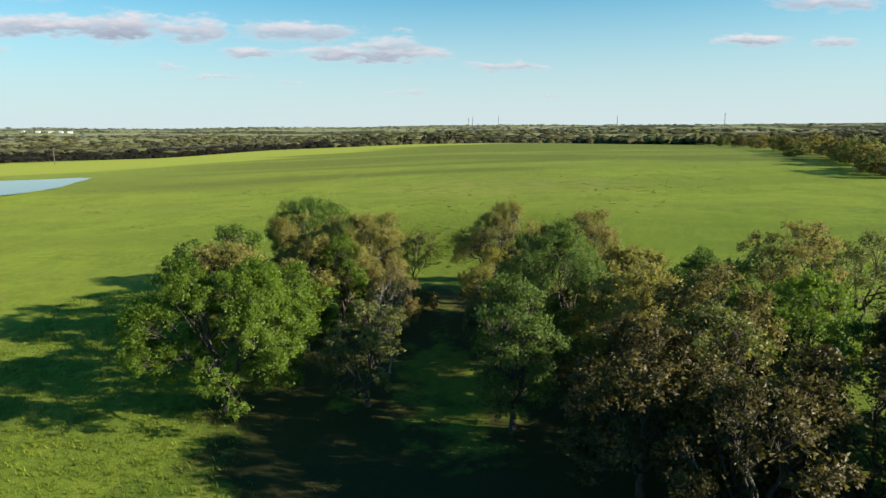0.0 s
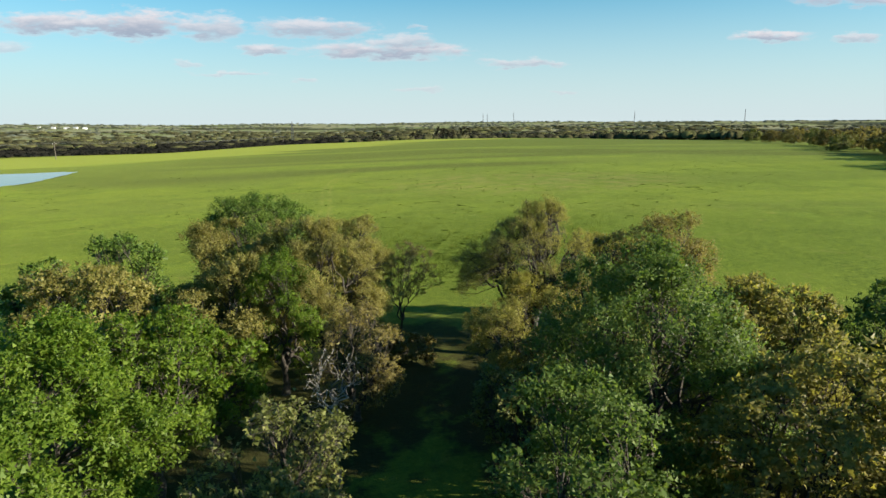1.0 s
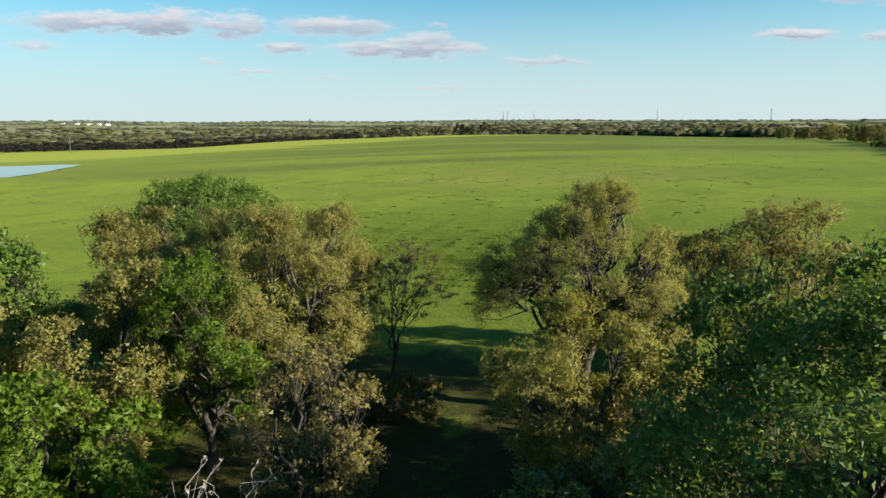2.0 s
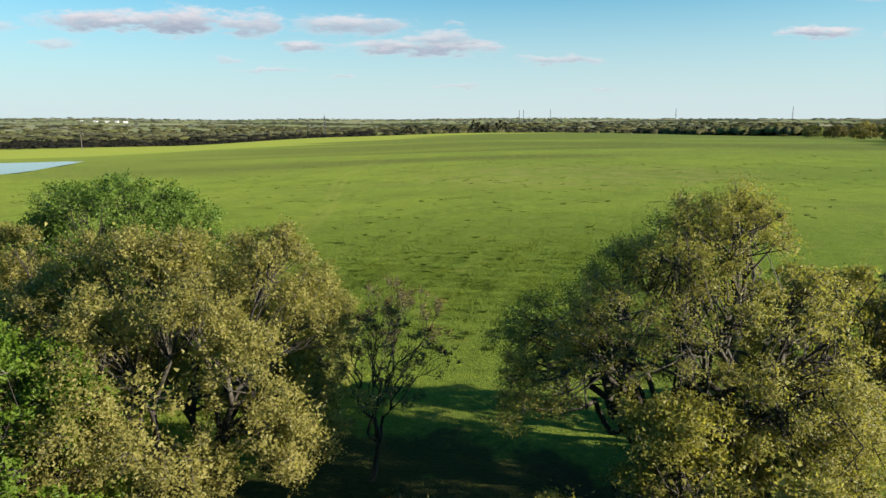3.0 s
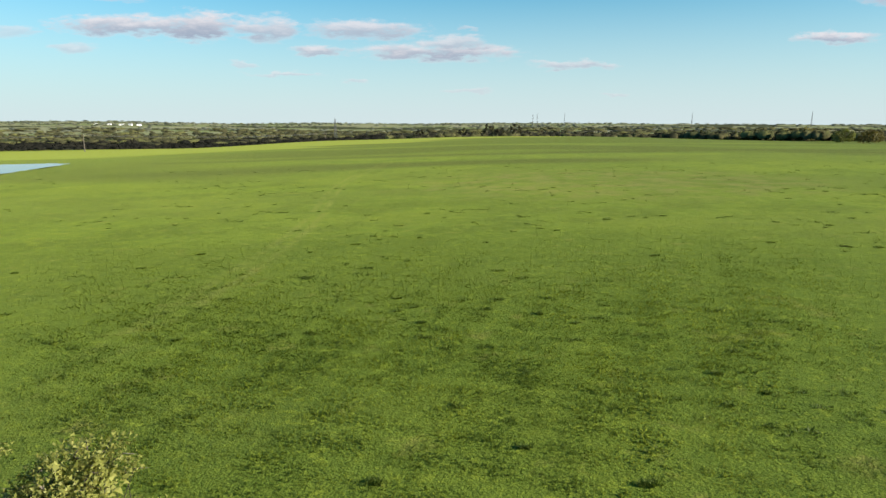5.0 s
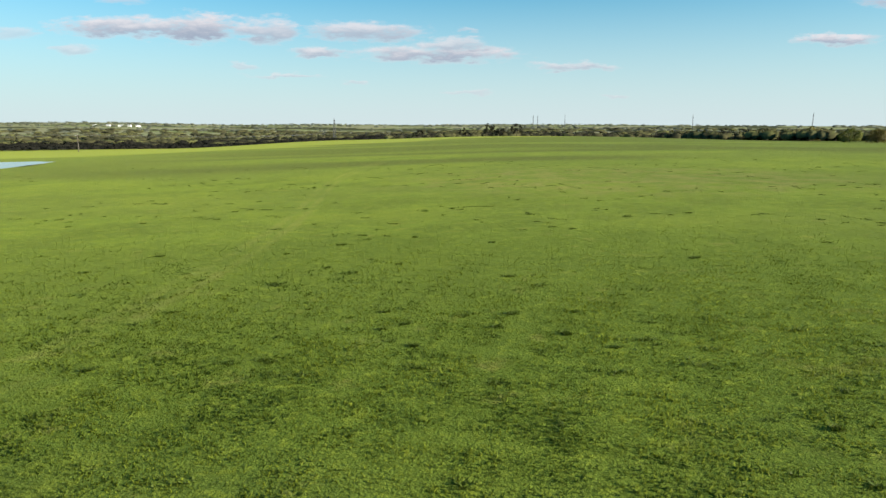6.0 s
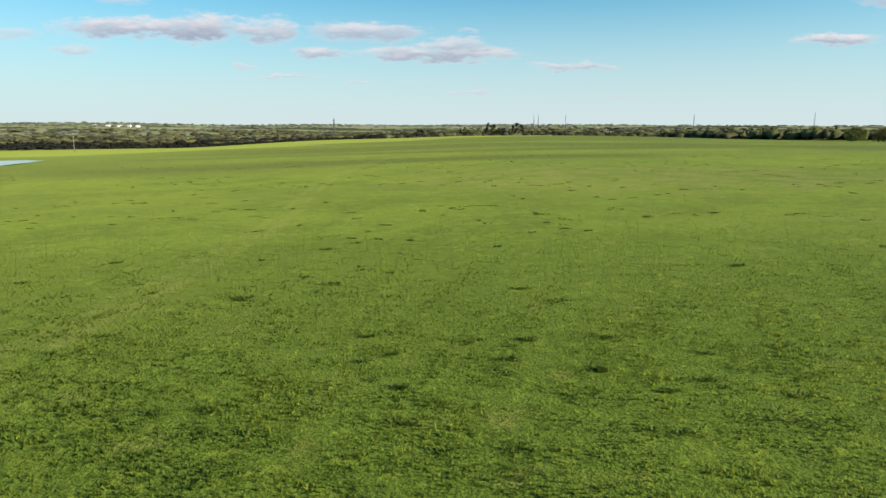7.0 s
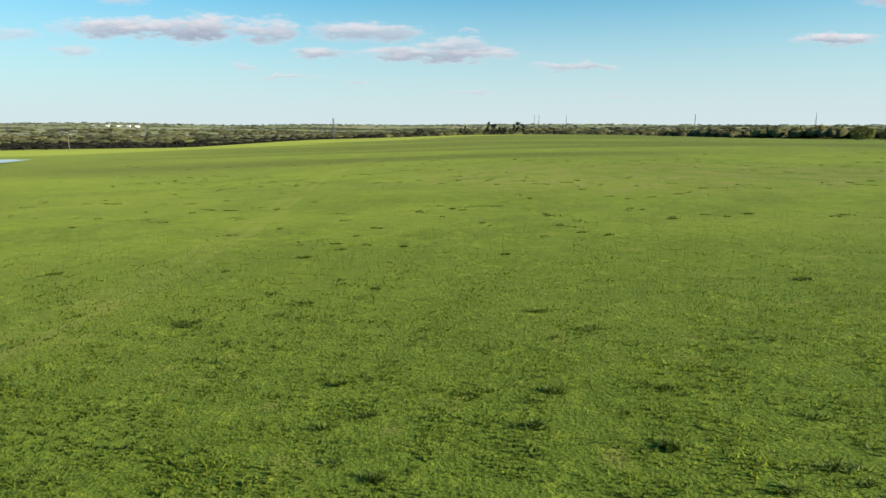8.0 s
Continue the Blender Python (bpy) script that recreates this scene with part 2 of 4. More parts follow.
def blade_material(name, dark, light):
    mat, n = material(name)
    geo = n.tree.nodes.new("ShaderNodeNewGeometry")
    drift = n.noise(geo.outputs["Position"], 0.16, 4.0, 0.6)
    mixv = n.math("ADD", n.math("MULTIPLY", geo.outputs["Random Per Island"], 0.24), n.range(drift, 0.36, 0.64, 0.05, 0.7))
    colour = n.mix(mixv, dark, light)
    face = n.add("ShaderNodeBsdfPrincipled", Base_Color=colour, Roughness=0.6)
    face.inputs["Specular IOR Level"].default_value = 0.2
    thin = n.add("ShaderNodeBsdfTranslucent", Color=colour)
    both = n.add("ShaderNodeMixShader", i0=0.4, i1=face.outputs[0], i2=thin.outputs[0])
    n.out(both.outputs[0])
    return mat


def plain_material(name, colour, rough=0.7, metal=0.0, vary=0.15):
    mat, n = material(name)
    where = object_coords(n)
    spots = n.noise(where, 1.3, 4.0)
    tone = n.mix(n.range(spots, 0.3, 0.7, 0.0, vary), colour, tuple(c * 0.55 for c in colour))
    face = n.add("ShaderNodeBsdfPrincipled", Base_Color=tone, Roughness=rough, Metallic=metal)
    n.out(face.outputs[0])
    return mat


def water_material():
    mat, n = material("pond_water")
    where = object_coords(n)
    bump = n.add("ShaderNodeBump", Strength=0.12, Distance=0.03, Height=n.noise(where, 1.6, 3.0))
    face = n.add("ShaderNodeBsdfPrincipled", Base_Color=(0.05, 0.06, 0.045, 1), Roughness=0.06, Normal=bump.outputs[0])
    face.inputs["IOR"].default_value = 1.33
    n.out(face.outputs[0])
    return mat


GRASS_DEEP, GRASS_MID, GRASS_YELLOW = (0.062, 0.100, 0.013), (0.103, 0.151, 0.018), (0.166, 0.205, 0.024)
GRASS_COOL, GRASS_DARK = (0.086, 0.116, 0.024), (0.022, 0.040, 0.008)
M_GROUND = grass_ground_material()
M_BLADE = blade_material("grass_blades", (0.070, 0.110, 0.010), (0.200, 0.242, 0.020))
M_SWARD = blade_material("upright_blades", (0.062, 0.104, 0.010), (0.176, 0.218, 0.022))
M_TUSSOCK = blade_material("tussock_blades", (0.046, 0.074, 0.010), (0.096, 0.132, 0.015))
M_GREEN = leaf_material("fresh_green_leaves", (0.053, 0.096, 0.010), (0.098, 0.160, 0.017), (0.168, 0.232, 0.034), 0.50)
M_DARK = leaf_material("deep_green_leaves", (0.047, 0.090, 0.014), (0.086, 0.142, 0.023), (0.143, 0.204, 0.039), 0.35)
M_KHAKI = leaf_material("young_olive_leaves", (0.141, 0.132, 0.035), (0.224, 0.206, 0.060), (0.318, 0.288, 0.098), 0.50)
M_LEAF = leaf_material("mid_green_leaves", (0.055, 0.092, 0.018), (0.096, 0.146, 0.034), (0.161, 0.214, 0.060), 0.50)
M_SAGE = leaf_material("grey_green_leaves", (0.078, 0.090, 0.023), (0.126, 0.140, 0.039), (0.204, 0.210, 0.069), 0.36)
M_BROWN = leaf_material("bronze_leaves", (0.067, 0.056, 0.017), (0.124, 0.104, 0.031), (0.194, 0.166, 0.056), 0.36)
M_TAN = leaf_material("tawny_leaves", (0.133, 0.114, 0.038), (0.208, 0.175, 0.062), (0.292, 0.246, 0.098), 0.50)
M_OLIVE = leaf_material("olive_gold_leaves", (0.140, 0.134, 0.032), (0.230, 0.216, 0.056), (0.335, 0.304, 0.094), 0.48)
M_BRIGHT = leaf_material("pale_yellow_leaves", (0.153, 0.166, 0.038), (0.230, 0.238, 0.062), (0.326, 0.320, 0.104), 0.42)
# darker copy of the bronze leaves, shade of the near trees in its colour
M_BRONZE_SHADED = leaf_material("shaded_bronze_leaves", (0.037, 0.030, 0.011), (0.072, 0.059, 0.019), (0.127, 0.108, 0.039), 0.34)
M_BARK = bark_material("oak_bark", (0.018, 0.015, 0.011), (0.062, 0.052, 0.040))
M_TWIG = bark_material("grey_twigs", (0.040, 0.034, 0.026), (0.150, 0.132, 0.105))
M_PALE = bark_material("dead_wood", (0.15, 0.135, 0.12), (0.36, 0.33, 0.30))
M_WATER = water_material()
# cloud shade over the western scrub and woods is put into these colours
M_SHADED_WEST = far_material("cloud_shaded_west", (0.012, 0.013, 0.011), (0.016, 0.016, 0.013), (0.022, 0.021, 0.016))
M_MOSAIC = far_material("mixed_far_woods", (0.028, 0.030, 0.019), (0.060, 0.058, 0.030), (0.115, 0.120, 0.046))
# distance haze is mixed into these pale greyish greens
M_HAZED = far_material("hazed_far_woods", (0.060, 0.072, 0.060), (0.098, 0.106, 0.078), (0.140, 0.146, 0.094))
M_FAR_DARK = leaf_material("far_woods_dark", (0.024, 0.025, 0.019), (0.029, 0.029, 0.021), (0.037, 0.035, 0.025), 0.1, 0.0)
M_FAR_GREEN = leaf_material("far_woods_green", (0.056, 0.062, 0.028), (0.080, 0.085, 0.040), (0.120, 0.115, 0.058), 0.15, 0.0)
M_POLE = plain_material("weathered_timber", (0.10, 0.085, 0.07))
M_STEEL = plain_material("galvanised_steel", (0.07, 0.075, 0.08), 0.6, 0.2)
M_WIRE = plain_material("aluminium_wire", (0.10, 0.105, 0.11), 0.6, 0.2)
M_WHITE = plain_material("white_cladding", (0.80, 0.80, 0.78), 0.6)
M_ROOF = plain_material("grey_roof_sheet", (0.42, 0.43, 0.45), 0.5)
M_GLASS = plain_material("dark_window_glass", (0.03, 0.035, 0.04), 0.15)


# ---------------------------------------------------------------- mesh helpers
def mesh_np(name, verts, faces, mat, smooth=False, normals=None):
    """A mesh from an (n, 3) array and an (m, k) array of corners."""
    me = bpy.data.meshes.new(name)
    verts, faces = np.asarray(verts, np.float32), np.asarray(faces, np.int32)
    m, k = faces.shape
    me.vertices.add(len(verts))
    me.vertices.foreach_set("co", verts.ravel())
    me.loops.add(m * k)
    me.loops.foreach_set("vertex_index", faces.ravel())
    me.polygons.add(m)
    me.polygons.foreach_set("loop_start", np.arange(0, m * k, k, dtype=np.int32))
    me.polygons.foreach_set("loop_total", np.full(m, k, np.int32))
    me.polygons.foreach_set("use_smooth", np.full(m, smooth))
    me.update(calc_edges=True)
    me.materials.append(mat)
    if normals is not None:
        me.normals_split_custom_set_from_vertices(np.asarray(normals, np.float32))
    return me


def tube(points, radii, sides=6):
    """A tapered tube along points: corners and quads."""
    points, radii = np.asarray(points, float), np.asarray(radii, float)
    ahead = np.gradient(points, axis=0)
    ahead /= np.linalg.norm(ahead, axis=1, keepdims=True) + 1e-9
    ref = np.where(np.abs(ahead[:, 2:3]) > 0.9, (1.0, 0.0, 0.0), (0.0, 0.0, 1.0))
    side = np.cross(ahead, ref)
    side /= np.linalg.norm(side, axis=1, keepdims=True) + 1e-9
    other = np.cross(ahead, side)
    ang = np.arange(sides) * 2 * np.pi / sides
    ring = np.cos(ang)[None, :, None] * side[:, None] + np.sin(ang)[None, :, None] * other[:, None]
    verts = (points[:, None] + radii[:, None, None] * ring).reshape(-1, 3)
    k = len(points)
    a = (np.arange(k - 1)[:, None] * sides + np.arange(sides)[None]).ravel()
    b = (np.arange(k - 1)[:, None] * sides + (np.arange(sides)[None] + 1) % sides).ravel()
    return verts, np.stack([a, b, b + sides, a + sides], 1)


def joined(pieces):
    verts, faces, start = [], [], 0
    for v, f in pieces:
        verts.append(v)
        faces.append(f + start)
        start += len(v)
    return np.concatenate(verts), np.concatenate(faces)


def part(name, data, parent, label=""):
    ob = new(name, data)
    ob.parent = parent
    if label:
        tagged(ob, label)
    return ob


# ---------------------------------------------------------------- the ground
POND = np.array([(-138, 319), (-132, 290), (-128, 262), (-134, 236), (-152, 205), (-200, 170), (-262, 180), (-275, 240),
                 (-225, 285), (-180, 302), (-156, 311)], float)
WATER_Z = -3.7
ALONG = [(-4000, -2.0), (-40, -2.2), (20, -2.0), (40, -1.7), (64, -1.2), (90, -0.1), (106, 0.0), (156, -0.5), (210, -0.9), (306, -0.2),
         (450, 0.1), (640, -0.1), (700, -0.6), (780, -4.5), (900, -8.0), (1300, -8.0), (2000, -2.0), (3000, 4.0), (4200, 13.0), (6000, 8.0)]


def pond_distance(x, y):
    """Signed distance to the pond's bank, negative on the water."""
    best, inside = np.full(np.shape(x), 1e9), np.zeros(np.shape(x), bool)
    for a, b in zip(POND, np.roll(POND, -1, 0)):
        d = b - a
        t = np.clip(((x - a[0]) * d[0] + (y - a[1]) * d[1]) / (d @ d), 0, 1)
        best = np.minimum(best, np.hypot(x - a[0] - t * d[0], y - a[1] - t * d[1]))
        cross = (a[1] > y) != (b[1] > y)
        inside ^= cross & (x < (b[0] - a[0]) * (y - a[1]) / (b[1] - a[1] + 1e-9) + a[0])
    return np.where(inside, -best, best)


def smooth_steps(y, knots):
    ky, kz = np.array(knots, float).T
    i = np.clip(np.searchsorted(ky, y) - 1, 0, len(ky) - 2)
    slope = np.gradient(kz, ky)
    h = ky[i + 1] - ky[i]
    t = np.clip((y - ky[i]) / h, 0, 1)
    return ((2 * t**3 - 3 * t**2 + 1) * kz[i] + (t**3 - 2 * t**2 + t) * h * slope[i]
            + (3 * t**2 - 2 * t**3) * kz[i + 1] + (t**3 - t**2) * h * slope[i + 1])


def ground_z(x, y):
    x, y = np.asarray(x, float), np.asarray(y, float)
    dx = x - 7
    lateral = np.where(dx > 0, 1.5 * (1 - np.exp(-np.maximum(dx, 0) * 0.026)), -10.0 * (1 - np.exp(np.minimum(dx, 0) / 250)))
    def ease(value, lo, hi):
        t = np.clip((value - lo) / (hi - lo), 0, 1)
        return t * t * (3 - 2 * t)

    z = lateral + smooth_steps(y, ALONG)
    out = 1 - ease(np.hypot(x, y), 900, 1500)
    z = z - 5.5 * ease(y, 335, 600) * ease(-x, 90, 260) * out - 3.2 * ease(y, 350, 620) * ease(x, 130, 330) * out
    far = np.clip((np.hypot(x, y) - 900) / 1500, 0, 1)
    west = np.clip((-x - 200) / 1400, 0, 1)
    z = z + 17 * ease(np.hypot(x, y), 2200, 4400) * (0.25 + 0.75 * west)
    z = z + far * (6 * np.sin(x / 610 + 1.3) * np.cos(y / 830) + 4 * np.sin(x / 270 + y / 420))
    near = np.clip(1 - np.hypot(x - 7, y - 110) / 500, 0, 1)
    z = z + near * (0.05 * np.sin(x * 0.61 + 2 * np.sin(y * 0.23)) * np.cos(y * 0.53) + 0.03 * np.sin(x * 1.7 + y * 1.1) * np.cos(y * 1.9 - x * 0.6))
    d = pond_distance(x, y)
    bank = np.clip(d / 14, 0, 1)
    z = np.where(d < 14, z * bank + (WATER_Z + 0.25) * (1 - bank), z)
    return np.where(d < 1.5, WATER_Z - 0.6 + 0.85 * np.clip((d + 2) / 3.5, 0, 1), z)


def make_ground():
    def graded(centre, step, lo, hi, count):
        a, b = np.arcsinh((lo - centre) / step), np.arcsinh((hi - centre) / step)
        return centre + step * np.sinh(np.linspace(a, b, count))

    xs, ys = graded(7, 45, -4800, 4800, 280), graded(110, 60, -3800, 4900, 330)
    gx, gy = np.meshgrid(xs, ys)
    verts = np.stack([gx, gy, ground_z(gx, gy)], -1).reshape(-1, 3)
    a = (np.arange(len(ys) - 1)[:, None] * len(xs) + np.arange(len(xs) - 1)[None]).ravel()
    faces = np.stack([a, a + 1, a + 1 + len(xs), a + len(xs)], 1)
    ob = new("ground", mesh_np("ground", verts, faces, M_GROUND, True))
    tagged(ob, "wide green spring meadow rolling gently to the horizon", "meadow", kind="structure")


def make_pond():
    fine = []
    for i in range(len(POND)):
        p0, p1, p2, p3 = (POND[(i + k) % len(POND)] for k in (-1, 0, 1, 2))
        for t in np.linspace(0, 1, 6, endpoint=False):
            fine.append(0.5 * (2 * p1 + (p2 - p0) * t + (2 * p0 - 5 * p1 + 4 * p2 - p3) * t**2 + (3 * p1 - p0 - 3 * p2 + p3) * t**3))
    bm = bmesh.new()
    bm.faces.new([bm.verts.new((x, y, WATER_Z)) for x, y in fine])
    bmesh.ops.triangulate(bm, faces=bm.faces)
    me = bpy.data.meshes.new("water")
    bm.normal_update()
    bm.to_mesh(me)
    me.materials.append(M_WATER)
    tagged(new("water", me), "still farm pond reflecting the pale blue sky", "pond", kind="structure")


make_ground()
make_pond()


# ---------------------------------------------------------------- trees
def unit(v):
    return v / (np.linalg.norm(v, axis=-1, keepdims=True) + 1e-9)


def crown_leaves(rng, centres, sizes, shoots, count, size, heart, lift=0.3):
    """Leaves along short shoots that ray out of every clump: corners, triangles, soft normals, and the shoots' ends."""
    k = len(centres)
    ways = unit(rng.normal(size=(k, shoots, 3)) + unit(centres - heart)[:, None] * 0.55 + (0, 0, lift))
    reach = sizes[:, None] * (0.62 + 0.60 * rng.random((k, shoots)))
    share = sizes ** 2 / (sizes ** 2).sum()
    idx = rng.choice(k, count, p=share)
    sh = rng.integers(0, shoots, count)
    way = ways[idx, sh]
    t = rng.random(count) ** 0.55
    side = rng.normal(size=(count, 3)) * (sizes[idx] * 0.15)[:, None]
    pos = centres[idx] + way * (reach[idx, sh] * t)[:, None] * (1, 1, 0.85) + side
    out = unit(pos - heart)
    normal = unit(rng.normal(size=(count, 3)) + out * 0.55 + (0, 0, 0.45))
    soft = unit(way * 0.9 + out * 0.5 + (0, 0, 0.3))
    normal *= np.where((normal * soft).sum(1) < 0, -1.0, 1.0)[:, None]
    soft = unit(soft * 0.45 + normal * 0.8)
    along = unit(np.cross(normal, rng.normal(size=(count, 3))) + way * 0.5)
    across = unit(np.cross(normal, along))
    s = (size * (0.55 + 0.9 * rng.random(count)))[:, None]
    verts = np.stack([pos - along * s * 0.42 - across * s * 0.36, pos + along * s * 0.66, pos - along * s * 0.30 + across * s * 0.38], 1).reshape(-1, 3)
    ends = centres[:, None] + ways * (reach * 0.93)[..., None] * (1, 1, 0.85)
    return verts, np.arange(3 * count).reshape(-1, 3), np.repeat(soft, 3, axis=0), ends


def winding(rng, a, b, steps, sway, lift=0.0):
    """A crooked line from a to b."""
    t = np.linspace(0, 1, steps)[:, None]
    pts = a + (b - a) * t
    for k in range(1, 6):
        pts = pts + rng.normal(size=3) * sway / k ** 0.8 * np.linalg.norm(b - a) * np.sin(k * np.pi * t)
    return pts + (0, 0, lift) * np.sin(np.pi * t)


def thorns(a, b, thick):
    """Thin three-sided spikes from a to b: corners and triangles."""
    way = unit(b - a)
    side = unit(np.cross(way, (0.31, 0.52, 0.79)))
    other = np.cross(way, side)
    ring = [a + side * thick, a - side * thick * 0.5 + other * thick * 0.87, a - side * thick * 0.5 - other * thick * 0.87]
    verts = np.stack(ring + [b], 1).reshape(-1, 3)
    at = np.arange(len(a))[:, None] * 4
    return verts, np.concatenate([at + (0, 1, 3), at + (1, 2, 3), at + (2, 0, 3)])


def make_tree(name, label, x, y, top, radius, leaf, seed, size=0.16, lai=2.5, boughs=0, clumps=15, bare=0.06, trunk=0.28, stretch=(1.0, 1.0),
              lean=(0.0, 0.0), low=-0.80, fork_at=0.0, wood=None, puff=0.40, shoots=14, twigs=0.17, inner=0.30, crooked=0.06, skirt=4, forks=5,
              group="", reach_out=(0.62, 0.26), thick=0.014, droop=0.0):
    rng = np.random.default_rng(seed)
    z0 = float(ground_z(x, y))
    height = top - z0
    base = new(name)
    base.location = (x, y, z0)
    tagged(base, label, "tree", group)
    wood = wood or M_BARK
    half = height * (1 - bare) / 2
    mid = np.array([lean[0], lean[1], height - half])
    span = np.array([radius * stretch[0], radius * stretch[1], half])
    # boughs: separate masses of foliage round a lobed dome, with gaps between them
    n = boughs or round(10 + radius * 2.6)
    i = np.arange(n)
    dz = 1 - (1 - low) * (i + 0.5) / n + rng.normal(size=n) * 0.07
    dz = np.clip(dz, -1, 1)
    az = i * 2.39996 + rng.normal(size=n) * 0.32 + rng.random() * 6.28
    flat = np.sqrt(1 - dz * dz)
    ways = np.stack([flat * np.cos(az), flat * np.sin(az), dz], 1)
    mass = mid + ways * (reach_out[0] + reach_out[1] * rng.random(n))[:, None] * span
    puffs = puff * (radius * radius * half) ** (1 / 3) * (0.70 + 0.55 * rng.random(n))
    if skirt:
        turn = rng.random(skirt) * 6.28
        hang = np.stack([np.cos(turn) * 0.82, np.sin(turn) * 0.82, -0.45 - 0.35 * rng.random(skirt)], 1)
        mass, ways = np.concatenate([mass, mid + hang * span]), np.concatenate([ways, hang])
        puffs = np.r_[puffs, puff * 0.55 * radius * (0.6 + 0.4 * rng.random(skirt))]
    count = np.maximum(3, np.round(clumps * (puffs / puffs.mean()) ** 1.5)).astype(int)
    owner = np.repeat(np.arange(len(mass)), count)
    d = unit(rng.normal(size=(len(owner), 3)) * 0.85 + unit(ways[owner]) * 0.65 + (0, 0, 0.28))
    centres = mass[owner] + d * (puffs[owner] * (0.50 + 0.50 * rng.random(len(owner))))[:, None] * (1.0, 1.0, 0.72)
    sizes = puffs[owner] * 0.27 * (0.65 + 0.7 * rng.random(len(owner)))
    # bring the crown to its height and spread
    spread = np.hypot((centres[:, 0] - lean[0]) / stretch[0], (centres[:, 1] - lean[1]) / stretch[1]) + 0.6 * sizes
    k = radius / np.quantile(spread, 0.88)
    centres[:, :2] = mid[:2] + (centres[:, :2] - mid[:2]) * k
    mass[:, :2] = mid[:2] + (mass[:, :2] - mid[:2]) * k
    floor, high = centres[:, 2].min(), np.quantile(centres[:, 2] + 0.7 * sizes, 0.99)
    rise = (height - floor) / (high - floor)
    centres[:, 2], mass[:, 2] = floor + (centres[:, 2] - floor) * rise, floor + (mass[:, 2] - floor) * rise
    for heads in (centres, mass):
        heads[:, 2] -= droop * np.clip((((heads[:, :2] - mid[:2]) / span[:2]) ** 2).sum(1), 0, 1.3)
    centres[:, 2] = np.maximum(centres[:, 2], 0.25 + 0.6 * sizes)
    # trunk
    fork = np.array([lean[0] * 0.45, lean[1] * 0.45, height * (fork_at or max(bare, 0.16))])
    stem = winding(rng, np.array([0, 0, -0.3]), fork, 8, 0.03)
    girth = trunk * (1 - 0.35 * np.linspace(0, 1, 8))
    girth[0] *= 1.7
    girth[1] *= 1.15
    part("trunk", mesh_np("trunk", *tube(stem, girth, 10), wood, True), base)
    # limbs, each with its boughs and branches
    ang = np.arctan2(mass[:, 1] - fork[1], mass[:, 0] - fork[0])
    sector = (((ang + rng.random() * 6.28) % (2 * np.pi)) / (2 * np.pi) * forks).astype(int)
    for f in range(forks):
        mine = np.flatnonzero(sector == f)
        if not len(mine):
            continue
        target = mass[mine].mean(0) * 0.62 + fork * 0.38
        main = winding(rng, fork - (0, 0, 0.15), target, 10, crooked, radius * 0.03)
        pieces = [tube(main, trunk * np.linspace(0.55, 0.27, 10), 7)]
        for b in mine:
            start = main[rng.integers(5, 10)]
            bough = winding(rng, start, mass[b], 9, crooked, radius * 0.03)
            pieces.append(tube(bough, trunk * np.linspace(0.26, 0.08, 9), 5))
            for c in np.flatnonzero(owner == b) if size < 0.25 else ():
                branch = winding(rng, bough[rng.integers(4, 9)], centres[c], 3, crooked * 1.5, 0.05)
                pieces.append(tube(branch, np.maximum(trunk * np.linspace(0.085, 0.025, 3), 0.008), 3))
        part("limb", mesh_np("limb", *joined(pieces), wood, True), base)
    heart = mid - (0, 0, half * 0.55)
    leaves = int(1.45 * lai * math.pi * radius * radius * stretch[0] * stretch[1] / (0.36 * size * size))
    verts, faces, soft, ends = crown_leaves(rng, centres, sizes, shoots, max(leaves, 4), size, heart)
    crown = base
    if leaves:
        fill = crown_leaves(rng, mass, puffs * 0.8, 8, max(4, int(leaves * inner / 2.2)), size * 1.5, heart)
        crown = part("crown", mesh_np("crown", *joined([(verts, faces), fill[:2]]), leaf, normals=np.concatenate([soft, fill[2]])), base)
    chosen = rng.random(ends.shape[:2]) < twigs
    a, b = np.repeat(centres[:, None], shoots, 1)[chosen], ends[chosen]
    if len(a):
        tagged(part("twig_spray", mesh_np("twig_spray", *thorns(a, b, thick), wood if wood is M_PALE else M_TWIG), crown), kind="stuff")
    return base


